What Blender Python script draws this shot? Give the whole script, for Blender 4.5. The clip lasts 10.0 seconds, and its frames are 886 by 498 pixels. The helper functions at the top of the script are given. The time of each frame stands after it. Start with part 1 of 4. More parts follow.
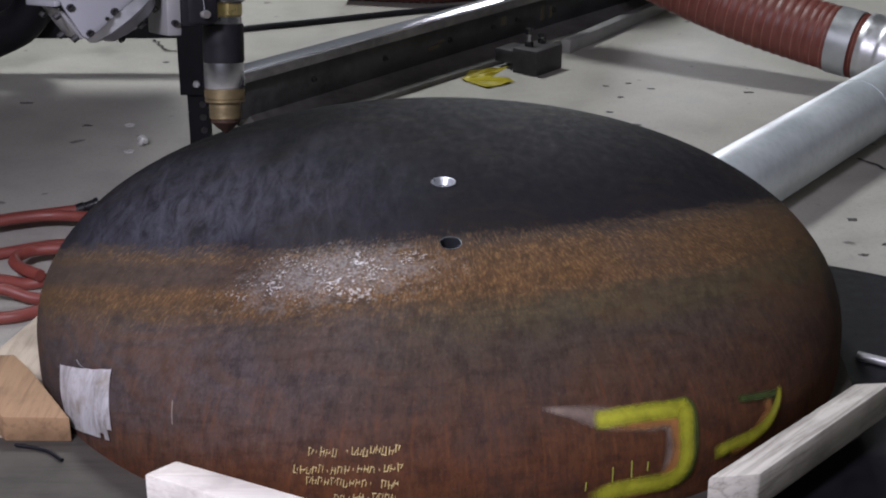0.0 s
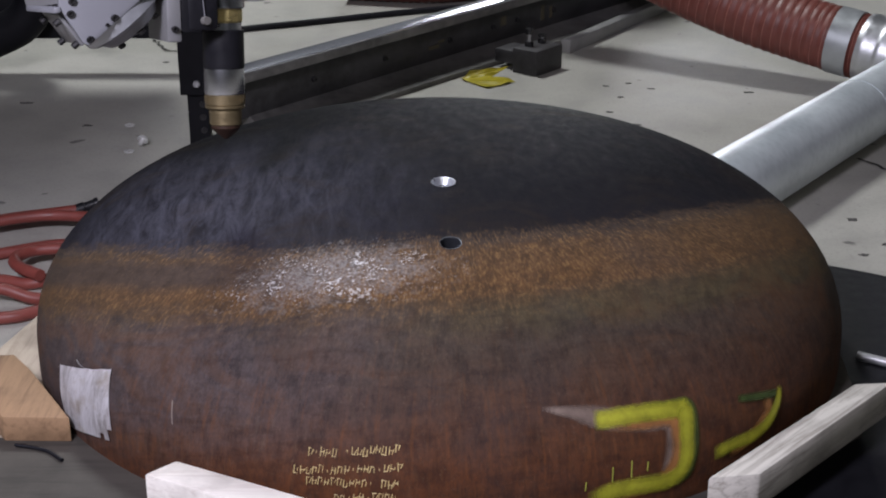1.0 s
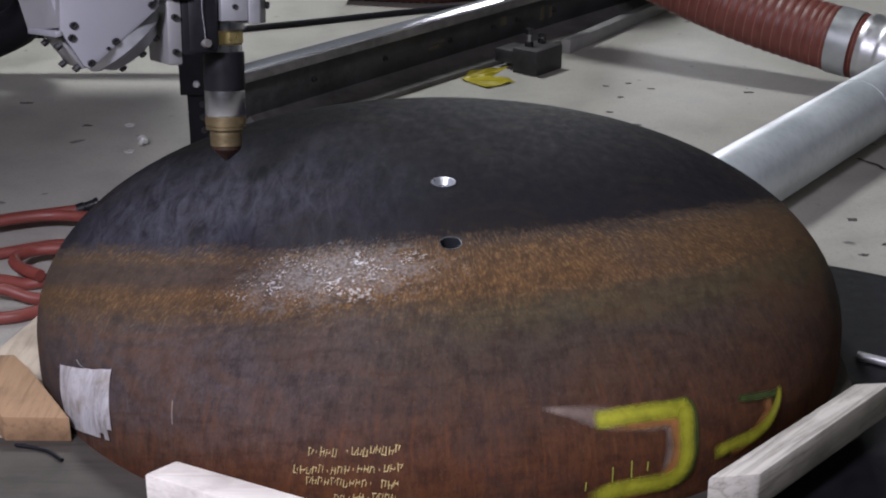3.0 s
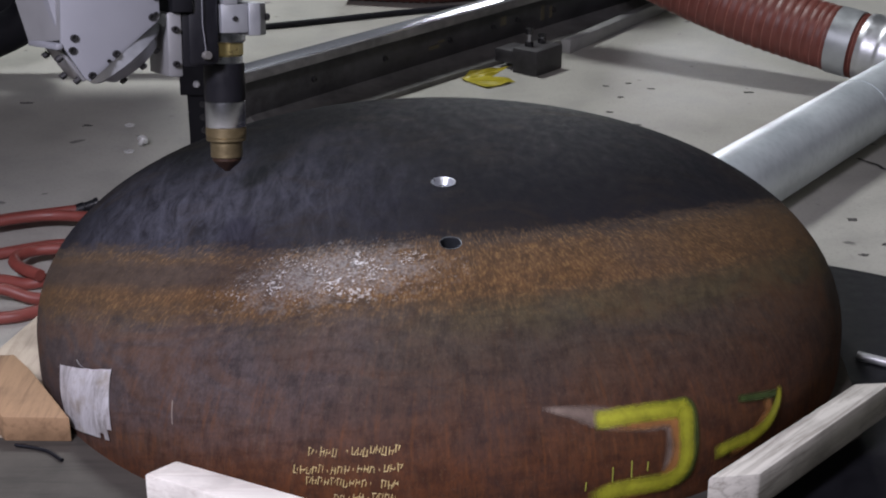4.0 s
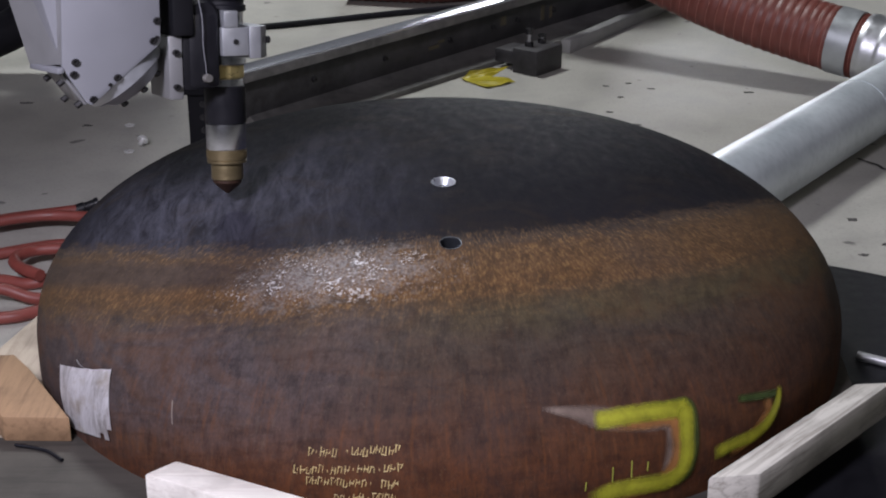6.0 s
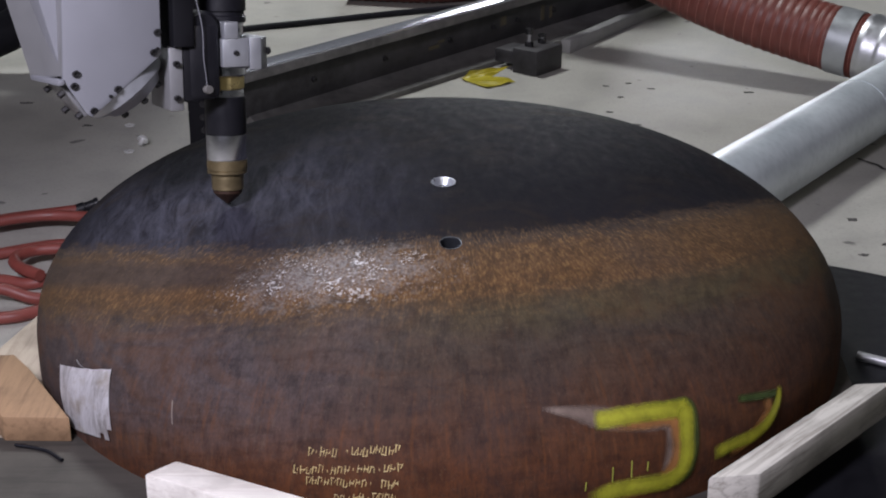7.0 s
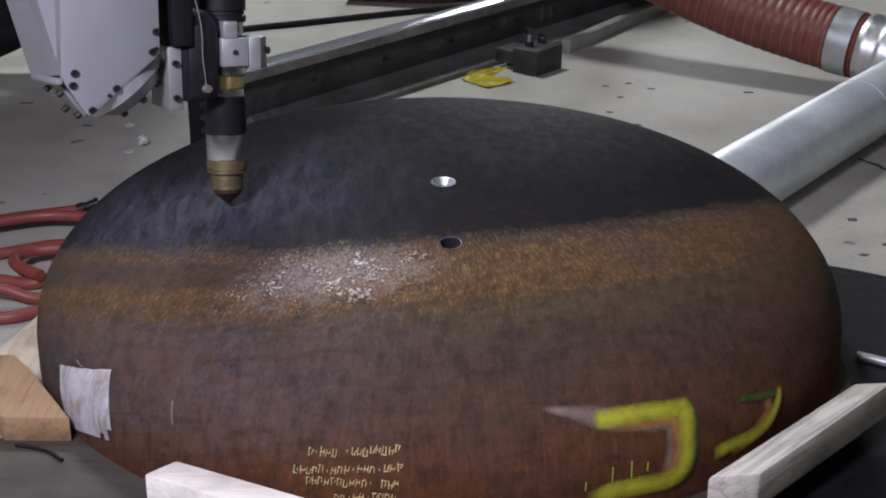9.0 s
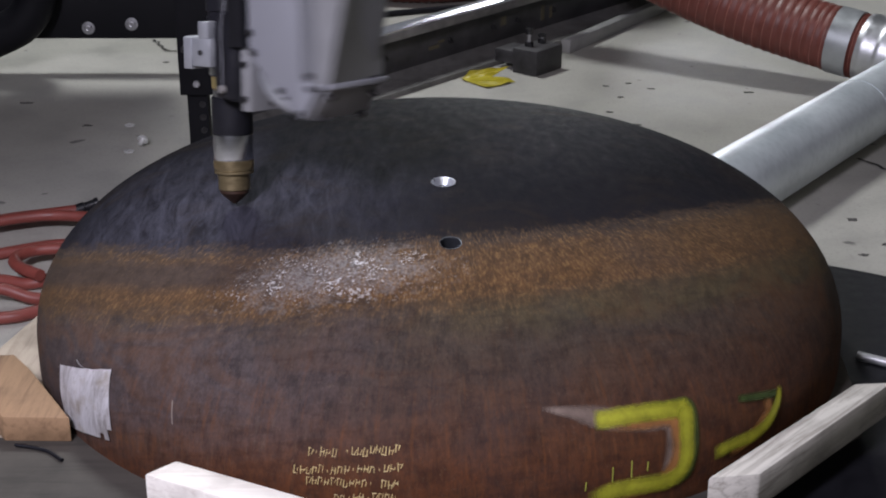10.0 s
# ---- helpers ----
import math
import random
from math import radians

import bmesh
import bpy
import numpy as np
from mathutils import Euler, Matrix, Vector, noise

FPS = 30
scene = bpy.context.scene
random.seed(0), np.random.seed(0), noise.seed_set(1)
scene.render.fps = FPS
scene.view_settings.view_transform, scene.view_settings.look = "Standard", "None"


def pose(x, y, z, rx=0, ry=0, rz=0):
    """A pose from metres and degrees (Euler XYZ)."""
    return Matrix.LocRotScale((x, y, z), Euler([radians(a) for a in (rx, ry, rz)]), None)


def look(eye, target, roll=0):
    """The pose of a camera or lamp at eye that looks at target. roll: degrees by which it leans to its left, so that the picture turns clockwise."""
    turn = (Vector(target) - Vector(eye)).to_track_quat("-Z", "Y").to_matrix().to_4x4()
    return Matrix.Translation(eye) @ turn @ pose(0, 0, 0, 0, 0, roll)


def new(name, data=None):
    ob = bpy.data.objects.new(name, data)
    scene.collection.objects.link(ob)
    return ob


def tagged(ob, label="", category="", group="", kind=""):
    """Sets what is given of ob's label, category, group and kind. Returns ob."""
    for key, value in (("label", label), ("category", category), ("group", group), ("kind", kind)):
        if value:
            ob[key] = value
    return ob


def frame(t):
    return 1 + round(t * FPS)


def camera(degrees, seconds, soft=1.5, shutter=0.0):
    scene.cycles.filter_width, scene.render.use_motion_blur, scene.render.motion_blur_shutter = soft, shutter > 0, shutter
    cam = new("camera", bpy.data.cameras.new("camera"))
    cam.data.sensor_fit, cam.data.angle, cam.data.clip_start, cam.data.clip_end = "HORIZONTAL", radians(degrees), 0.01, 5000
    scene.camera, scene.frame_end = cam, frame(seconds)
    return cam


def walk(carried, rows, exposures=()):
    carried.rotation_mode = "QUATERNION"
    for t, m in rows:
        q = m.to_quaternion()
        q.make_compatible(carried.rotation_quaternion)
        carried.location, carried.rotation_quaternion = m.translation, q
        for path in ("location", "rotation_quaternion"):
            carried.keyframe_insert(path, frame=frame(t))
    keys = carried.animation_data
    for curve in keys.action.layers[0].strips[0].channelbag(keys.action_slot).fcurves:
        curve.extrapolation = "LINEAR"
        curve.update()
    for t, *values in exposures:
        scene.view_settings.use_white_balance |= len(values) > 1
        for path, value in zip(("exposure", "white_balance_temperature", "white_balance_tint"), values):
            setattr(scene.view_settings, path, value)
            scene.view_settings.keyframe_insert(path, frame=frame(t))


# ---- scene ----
EYE = Vector((0.0, -2.1264, 1.166))
cam = camera(34.087, 10.0, soft=2.0, shutter=0.5)
VIEW = look(EYE, EYE + Vector((0.00098, 0.92705, -0.37493)))
walk(cam, [(0, VIEW), (10, VIEW)], exposures=[(0, 0.0), (10, 0.0)])

# ---- world and light: a closed workshop hall under an overhead lamp, with added fills ----
world = bpy.data.worlds.new("hall_air")
scene.world = world
world.use_nodes = True
world.node_tree.nodes["Background"].inputs[0].default_value = (0.5, 0.52, 0.56, 1)
world.node_tree.nodes["Background"].inputs[1].default_value = 0.02


def lamp(eye, target, sx, sy, watts, colour):
    data = bpy.data.lights.new("hall_lamp", "AREA")
    data.shape, data.size, data.size_y, data.energy, data.color = "RECTANGLE", sx, sy, watts, colour
    ob = new("hall_lamp", data)
    ob.matrix_world = look(eye, target)
    return ob


# the main hall lamp high over the rail, two unseen lamps added behind the camera, a bright bay at the far end
lamp((-1.2, 3.6, 5.2), (0.4, 1.2, 0.0), 0.9, 0.9, 230, (0.94, 0.97, 1.0))
# weak fill, added without a known source
lamp((1.9, -4.4, 4.2), (0.1, 0, 0.3), 0.5, 0.5, 30, (1.0, 0.95, 0.9))
# unseen front lamp, added to light the skirt, label and blocks
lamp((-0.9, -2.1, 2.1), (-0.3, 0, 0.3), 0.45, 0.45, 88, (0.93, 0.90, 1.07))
lamp((0.9, 8.9, 2.1), (0.5, 2.0, 0.2), 1.8, 0.9, 105, (0.92, 0.95, 1.0))


# ---- node helpers ----
class Mat:
    """A small builder for procedural materials."""

    def __init__(self, name, rough=0.5, metal=0.0):
        self.m = bpy.data.materials.new(name)
        self.m.use_nodes = True
        self.t = self.m.node_tree
        self.b = self.t.nodes["Principled BSDF"]
        self.b.inputs["Roughness"].default_value = rough
        self.b.inputs["Metallic"].default_value = metal
        self.co = self.t.nodes.new("ShaderNodeTexCoord").outputs["Object"]

    def link(self, a, b):
        self.t.links.new(a, b)

    def mapped(self, sx, sy, sz, rot=(0, 0, 0)):
        n = self.t.nodes.new("ShaderNodeMapping")
        n.inputs["Scale"].default_value = (sx, sy, sz)
        n.inputs["Rotation"].default_value = rot
        self.link(self.co, n.inputs[0])
        return n.outputs[0]

    def noise(self, scale, detail=6, rough=0.6, vec=None, distort=0.0):
        n = self.t.nodes.new("ShaderNodeTexNoise")
        n.inputs["Scale"].default_value = scale
        n.inputs["Detail"].default_value = detail
        n.inputs["Roughness"].default_value = rough
        n.inputs["Distortion"].default_value = distort
        self.link(vec or self.co, n.inputs["Vector"])
        return n.outputs[0]

    def ramp(self, fac, stops, mode="LINEAR"):
        n = self.t.nodes.new("ShaderNodeValToRGB")
        n.color_ramp.interpolation = mode
        el = n.color_ramp.elements
        while len(el) < len(stops):
            el.new(0.5)
        for e, (p, c) in zip(el, stops):
            e.position = p
            e.color = (c, c, c, 1) if isinstance(c, (int, float)) else (*c, 1)
        self.link(fac, n.inputs[0])
        return n.outputs[0]

    def mix(self, fac, a, b, mode="MIX"):
        n = self.t.nodes.new("ShaderNodeMix")
        n.data_type, n.blend_type = "RGBA", mode
        for k, v in ((0, fac), (6, a), (7, b)):
            sock = n.inputs[k]
            if isinstance(v, (int, float)):
                sock.default_value = v if k == 0 else (v, v, v, 1)
            elif isinstance(v, tuple):
                sock.default_value = (*v, 1)
            else:
                self.link(v, sock)
        return n.outputs[2]

    def math(self, op, a, b=0.0):
        n = self.t.nodes.new("ShaderNodeMath")
        n.operation = op
        for sock, v in zip(n.inputs, (a, b)):
            if isinstance(v, (int, float)):
                sock.default_value = v
            else:
                self.link(v, sock)
        return n.outputs[0]

    def bump(self, height, strength, dist=0.002):
        n = self.t.nodes.new("ShaderNodeBump")
        n.inputs["Strength"].default_value = strength
        n.inputs["Distance"].default_value = dist
        self.link(height, n.inputs["Height"])
        self.link(n.outputs[0], self.b.inputs["Normal"])

    def base(self, c):
        self.link(c, self.b.inputs["Base Color"])

    def rough(self, c):
        self.link(c, self.b.inputs["Roughness"])


def dull(m, level):
    """Less surface shine for matt coats."""
    m.node_tree.nodes["Principled BSDF"].inputs["Specular IOR Level"].default_value = level
    return m


def scale_rgb(c, f):
    return tuple(min(1, v * f) for v in c)


def simple(name, colour, rough=0.5, metal=0.0, scale=30, vary=0.35, bump=0.15, stretch=(1, 1, 1)):
    """A surface with grain at two scales."""
    m = Mat(name, rough, metal)
    v = m.mapped(*stretch)
    fine, broad = m.noise(scale, 8, 0.65, v), m.noise(scale / 7, 4, 0.5, v)
    both = m.math("ADD", m.math("MULTIPLY", fine, 0.5), m.math("MULTIPLY", broad, 0.5))
    m.base(m.ramp(both, [(0.3, scale_rgb(colour, 1 - vary)), (0.5, colour), (0.72, scale_rgb(colour, 1 + vary))]))
    m.rough(m.ramp(fine, [(0.3, max(0.05, rough - 0.1)), (0.7, min(1, rough + 0.12))]))
    m.bump(fine, bump, 0.001)
    return m.m


R, RIM, FLANGE, DISH, POW = 0.6345, 0.17, 0.0587, 0.431, 2.238
HEAD_AT = Vector((-0.0035, 0.0286, 0))


def head_material():
    """Hot-formed steel: blue-black scale on the crown, an orange rust band, brown and red rust on the skirt."""
    m = Mat("scaled_rusty_steel", 0.6, 0.0)
    sep = m.t.nodes.new("ShaderNodeSeparateXYZ")
    m.link(m.co, sep.inputs[0])
    x, y, z = sep.outputs
    # f runs across the rust band: 0.085 above lo at its lower edge, 0.175 at its upper one
    def level(cy, cx, cxx, c0):
        return m.math("SUBTRACT", m.math("ADD", z, m.math("MULTIPLY", y, cy)), m.math("ADD", m.math("MULTIPLY", x, cx), m.math("ADD", m.math("MULTIPLY", m.math("MULTIPLY", x, x), cxx), c0)))
    lo = RIM - 0.022
    low_edge, top_edge = level(0.392, 0.0846, 0.0783, 0.2198), level(0.4925, 0.0874, 0.1777, 0.2782)
    share = m.math("DIVIDE", low_edge, m.math("MAXIMUM", m.math("SUBTRACT", low_edge, top_edge), 0.04))
    f = m.math("ADD", m.math("MULTIPLY", share, 0.09), lo + 0.085)
    # coordinates round the head and down its slope, for marks that run with the forming
    rad = m.math("SQRT", m.math("ADD", m.math("MULTIPLY", x, x), m.math("MULTIPLY", y, y)))
    az = m.math("ARCTAN2", x, m.math("MULTIPLY", y, -1.0))
    comb = m.t.nodes.new("ShaderNodeCombineXYZ")
    m.link(m.math("MULTIPLY", az, 60.0), comb.inputs[0])
    m.link(m.math("ADD", m.math("MULTIPLY", z, 14.0), m.math("MULTIPLY", rad, -9.0)), comb.inputs[1])
    drip = m.noise(1.0, 7, 0.7, comb.outputs[0], 0.4)
    comb2 = m.t.nodes.new("ShaderNodeCombineXYZ")
    m.link(m.math("MULTIPLY", az, 9.0), comb2.inputs[0])
    m.link(m.math("MULTIPLY", f, 75.0), comb2.inputs[1])
    lines = m.noise(1.0, 6, 0.65, comb2.outputs[0], 0.3)
    streak = m.noise(30, 8, 0.72, m.mapped(2.0, 1.0, 1.0))
    blotch = m.noise(5.5, 6, 0.62)
    fine = m.noise(190, 5, 0.75)
    wob = m.math("ADD", m.math("MULTIPLY", m.math("SUBTRACT", drip, 0.5), 0.03),
                 m.math("ADD", m.math("MULTIPLY", m.math("SUBTRACT", blotch, 0.5), 0.035), m.math("MULTIPLY", m.math("SUBTRACT", lines, 0.5), 0.05)))
    g = m.math("ADD", f, wob)
    col = m.ramp(g, [(lo - 0.17, (0.088, 0.033, 0.016)), (lo - 0.08, (0.098, 0.038, 0.019)), (lo - 0.02, (0.078, 0.042, 0.029)),
                     (lo + 0.04, (0.062, 0.046, 0.036)), (lo + 0.072, (0.072, 0.054, 0.034)), (lo + 0.105, (0.120, 0.064, 0.029)),
                     (lo + 0.150, (0.108, 0.063, 0.034)), (lo + 0.168, (0.060, 0.045, 0.036)), (lo + 0.182, (0.0125, 0.0120, 0.0155)), (lo + 0.26, (0.0062, 0.0064, 0.0098))])
    # bluish tint left of the middle, and fine ticks that run down the slope
    haze = m.math("MULTIPLY", m.ramp(m.math("ADD", x, m.math("MULTIPLY", blotch, 0.5)), [(-0.15, 0.72), (0.25, 0.0)]), m.ramp(g, [(lo - 0.06, 0.0), (lo + 0.0, 1.0), (lo + 0.07, 1.0), (lo + 0.095, 0.0)]))
    col = m.mix(haze, col, (0.080, 0.066, 0.070))
    comb3 = m.t.nodes.new("ShaderNodeCombineXYZ")
    m.link(m.math("MULTIPLY", az, 120.0), comb3.inputs[0])
    m.link(m.math("ADD", m.math("MULTIPLY", z, 95.0), m.math("MULTIPLY", rad, -60.0)), comb3.inputs[1])
    ticks = m.noise(1.0, 5, 0.7, comb3.outputs[0], 0.5)
    col = m.mix(m.ramp(ticks, [(0.38, 0.5), (0.56, 0.0)]), col, m.mix(0.6, col, (0.020, 0.018, 0.020)))
    band = m.ramp(g, [(lo + 0.06, 0.0), (lo + 0.10, 0.8), (lo + 0.165, 0.9), (lo + 0.19, 0.0)])
    col = m.mix(m.math("MULTIPLY", m.ramp(ticks, [(0.51, 0.0), (0.64, 0.75)]), band), col, (0.235, 0.140, 0.060))
    # on the side by the torch the band is split by a slate streak; on the other an olive line runs below it
    west = m.ramp(m.math("ADD", m.math("ADD", x, 0.5), m.math("MULTIPLY", blotch, 0.2)), [(0.28, 0.75), (0.52, 0.0)])
    split = m.ramp(m.math("ADD", f, m.math("MULTIPLY", m.math("SUBTRACT", blotch, 0.5), 0.03)), [(lo + 0.112, 0.0), (lo + 0.126, 1.0), (lo + 0.146, 1.0), (lo + 0.158, 0.0)])
    col = m.mix(m.math("MULTIPLY", west, split), col, (0.048, 0.040, 0.040))
    east = m.ramp(x, [(0.02, 0.0), (0.16, 0.55)])
    olive = m.ramp(m.math("ADD", f, m.math("MULTIPLY", m.math("SUBTRACT", lines, 0.5), 0.03)), [(lo + 0.045, 0.0), (lo + 0.062, 1.0), (lo + 0.082, 1.0), (lo + 0.094, 0.0)])
    col = m.mix(m.math("MULTIPLY", east, olive), col, (0.072, 0.058, 0.032))
    # dark and pale grain
    col = m.mix(m.ramp(streak, [(0.36, 0.75), (0.56, 0.0)]), col, m.mix(0.6, col, (0.010, 0.009, 0.010)))
    col = m.mix(m.ramp(lines, [(0.36, 0.6), (0.5, 0.0)]), col, m.mix(0.5, col, (0.014, 0.012, 0.012)))
    below = m.ramp(g, [(lo + 0.165, 1.0), (lo + 0.19, 0.12)])
    col = m.mix(m.math("MULTIPLY", below, m.ramp(drip, [(0.56, 0.0), (0.74, 0.3)])), col, m.mix(0.5, col, (0.20, 0.13, 0.075)))
    col = m.mix(m.math("MULTIPLY", below, m.ramp(fine, [(0.57, 0.0), (0.74, 0.38)])), col, m.mix(0.5, col, (0.24, 0.18, 0.12)))
    col = m.mix(m.math("MULTIPLY", below, m.ramp(blotch, [(0.5, 0.0), (0.72, 0.6)])), col, m.mix(0.5, col, (0.040, 0.040, 0.046)))
    # brushed scuffs with the crown's left-hand sheen painted in grey-blue, and faint brown stains
    scuff = m.noise(13, 8, 0.75, m.mapped(4.0, 0.9, 1.0, (0, 0, 0.75)), 0.6)
    crown = m.ramp(g, [(lo + 0.155, 0.0), (lo + 0.19, 1.0)])
    worn = m.t.nodes.new("ShaderNodeVectorMath")
    worn.operation = "DISTANCE"
    m.link(m.mapped(1.0, 1.1, 0.5), worn.inputs[0])
    worn.inputs[1].default_value = (-0.35, -0.19 * 1.1, 0.43 * 0.5)
    sheen_mask = m.ramp(m.math("ADD", worn.outputs["Value"], m.math("MULTIPLY", m.math("SUBTRACT", blotch, 0.5), 0.25)), [(0.05, 1.0), (0.20, 0.55), (0.36, 0.0)])
    col = m.mix(m.math("MULTIPLY", m.math("MULTIPLY", m.ramp(scuff, [(0.36, 0.10), (0.66, 0.85)]), sheen_mask), crown), col, (0.068, 0.068, 0.090))
    stain = m.noise(7, 7, 0.7, m.mapped(1.0, 1.6, 1.0), 0.8)
    col = m.mix(m.math("MULTIPLY", m.ramp(stain, [(0.52, 0.0), (0.70, 0.4)]), crown), col, (0.030, 0.021, 0.013))
    # the rust band is thinner and browner away from the middle
    edge = m.ramp(m.math("ABSOLUTE", m.math("SUBTRACT", x, 0.02)), [(0.18, 0.0), (0.50, 0.38)])
    col = m.mix(m.math("MULTIPLY", edge, m.ramp(g, [(lo + 0.05, 0.0), (lo + 0.10, 1.0), (lo + 0.16, 1.0), (lo + 0.185, 0.0)])), col, (0.058, 0.043, 0.032))
    # rust blooms and dark weathered patches on the skirt, stronger towards the sides
    bloom = m.noise(1.0, 7, 0.7, m.mapped(7.0, 7.0, 16.0), 0.9)
    skirt = m.ramp(g, [(lo - 0.02, 0.7), (lo + 0.06, 1.0), (lo + 0.10, 0.0)])
    flank = m.ramp(m.math("ABSOLUTE", x), [(0.15, 0.35), (0.52, 0.9)])
    col = m.mix(m.math("MULTIPLY", m.math("MULTIPLY", m.ramp(bloom, [(0.47, 0.0), (0.62, 0.55)]), skirt), flank), col, (0.096, 0.048, 0.025))
    col = m.mix(m.math("MULTIPLY", m.ramp(bloom, [(0.34, 0.4), (0.46, 0.0)]), skirt), col, (0.036, 0.026, 0.021))
    rain = m.t.nodes.new("ShaderNodeCombineXYZ")
    m.link(m.math("MULTIPLY", az, 85.0), rain.inputs[0])
    m.link(m.math("MULTIPLY", z, 11.0), rain.inputs[1])
    runs = m.math("ADD", m.math("MULTIPLY", m.noise(1.0, 6, 0.72, rain.outputs[0], 0.3), 0.7), m.math("MULTIPLY", bloom, 0.3))
    low = m.ramp(g, [(lo - 0.06, 1.0), (lo + 0.03, 0.35), (lo + 0.09, 0.0)])
    col = m.mix(m.math("MULTIPLY", m.ramp(runs, [(0.52, 0.0), (0.66, 0.5)]), low), col, (0.150, 0.058, 0.022))
    col = m.mix(m.math("MULTIPLY", m.ramp(runs, [(0.34, 0.7), (0.45, 0.0)]), low), col, (0.034, 0.020, 0.016))
    # bare scraped patch with whitish flecks
    d = m.t.nodes.new("ShaderNodeVectorMath")
    d.operation = "DISTANCE"
    m.link(m.mapped(1.0, 2.6, 0.4), d.inputs[0])
    d.inputs[1].default_value = (-0.135, -0.402 * 2.6, 0.425 * 0.4)
    dist = d.outputs["Value"]
    clump, flecks = m.noise(26, 7, 0.78), m.noise(230, 4, 0.8)
    ragged = m.math("ADD", dist, m.math("MULTIPLY", m.math("SUBTRACT", clump, 0.5), 0.42))
    film = m.ramp(ragged, [(0.03, 0.60), (0.09, 0.34), (0.14, 0.0)])
    col = m.mix(m.math("MULTIPLY", film, m.ramp(flecks, [(0.38, 0.1), (0.56, 1.0)])), col, (0.27, 0.26, 0.26))
    chips = m.math("ADD", flecks, m.math("MULTIPLY", m.math("SUBTRACT", clump, 0.5), 1.1))
    chips = m.math("MULTIPLY", m.ramp(chips, [(0.60, 0.0), (0.68, 0.9)]), m.ramp(dist, [(0.07, 1.0), (0.19, 0.0)]))
    col = m.mix(chips, col, (0.56, 0.55, 0.55))
    m.base(col)
    m.rough(m.ramp(streak, [(0.3, 0.50), (0.7, 0.72)]))
    m.b.inputs["IOR"].default_value = 1.12
    m.b.inputs["Specular IOR Level"].default_value = 0.3
    m.bump(m.math("ADD", m.math("MULTIPLY", fine, 0.6), m.math("ADD", streak, m.math("ADD", m.math("MULTIPLY", drip, 0.5), m.math("MULTIPLY", ticks, 0.4)))), 0.45, 0.0013)
    return m.m


def concrete_material():
    m = Mat("worn_concrete", 0.7)
    broad, mid, fine = m.noise(0.9, 5, 0.6), m.noise(7, 8, 0.65), m.noise(120, 4, 0.7)
    col = m.ramp(broad, [(0.3, (0.29, 0.28, 0.25)), (0.55, (0.385, 0.372, 0.335)), (0.75, (0.455, 0.44, 0.395))])
    col = m.mix(m.ramp(mid, [(0.34, 0.4), (0.52, 0.0)]), col, (0.22, 0.215, 0.20))
    col = m.mix(m.ramp(fine, [(0.54, 0.0), (0.72, 0.55)]), col, (0.17, 0.165, 0.155))
    spots = m.noise(13, 3, 0.5, m.mapped(1.0, 1.0, 1.0))
    col = m.mix(m.ramp(spots, [(0.695, 0.0), (0.73, 0.75)]), col, (0.06, 0.058, 0.055))
    m.base(col)
    m.rough(m.ramp(mid, [(0.3, 0.5), (0.7, 0.78)]))
    m.bump(m.math("ADD", fine, mid), 0.2, 0.0015)
    return m.m


def wood_material(name, light, dark, along="x", turn=0.0):
    """Sawn wood; turn is the grain's angle in plan, in degrees."""
    m = Mat(name, 0.75)
    m.co = m.mapped(1, 1, 1, (0, 0, -radians(turn)))
    st = {"x": (1.2, 16, 16), "y": (16, 1.2, 16), "z": (16, 16, 1.2)}[along]
    grain = m.noise(5, 8, 0.7, m.mapped(*st), 0.6)
    blot = m.noise(9, 5, 0.6)
    fine = m.noise(200, 3, 0.6)
    col = m.ramp(grain, [(0.3, dark), (0.5, light), (0.75, scale_rgb(light, 1.15))])
    col = m.mix(m.ramp(blot, [(0.5, 0.0), (0.72, 0.6)]), col, scale_rgb(dark, 0.6))
    m.base(col)
    m.bump(m.math("ADD", grain, m.math("MULTIPLY", fine, 0.4)), 0.4, 0.0015)
    return m.m


def duct_metal():
    m = Mat("galvanised_sheet", 0.42, 0.3)
    v = m.t.nodes.new("ShaderNodeTexVoronoi")
    v.inputs["Scale"].default_value = 55
    m.link(m.co, v.inputs["Vector"])
    broad = m.noise(6, 6, 0.6)
    col = m.mix(0.25, m.ramp(broad, [(0.3, (0.40, 0.45, 0.48)), (0.7, (0.62, 0.67, 0.70))]), m.ramp(v.outputs["Distance"], [(0, (0.45, 0.48, 0.5)), (0.7, (0.72, 0.75, 0.78))]))
    m.base(col)
    m.rough(m.ramp(broad, [(0.3, 0.30), (0.7, 0.48)]))
    m.bump(broad, 0.25, 0.004)
    return m.m


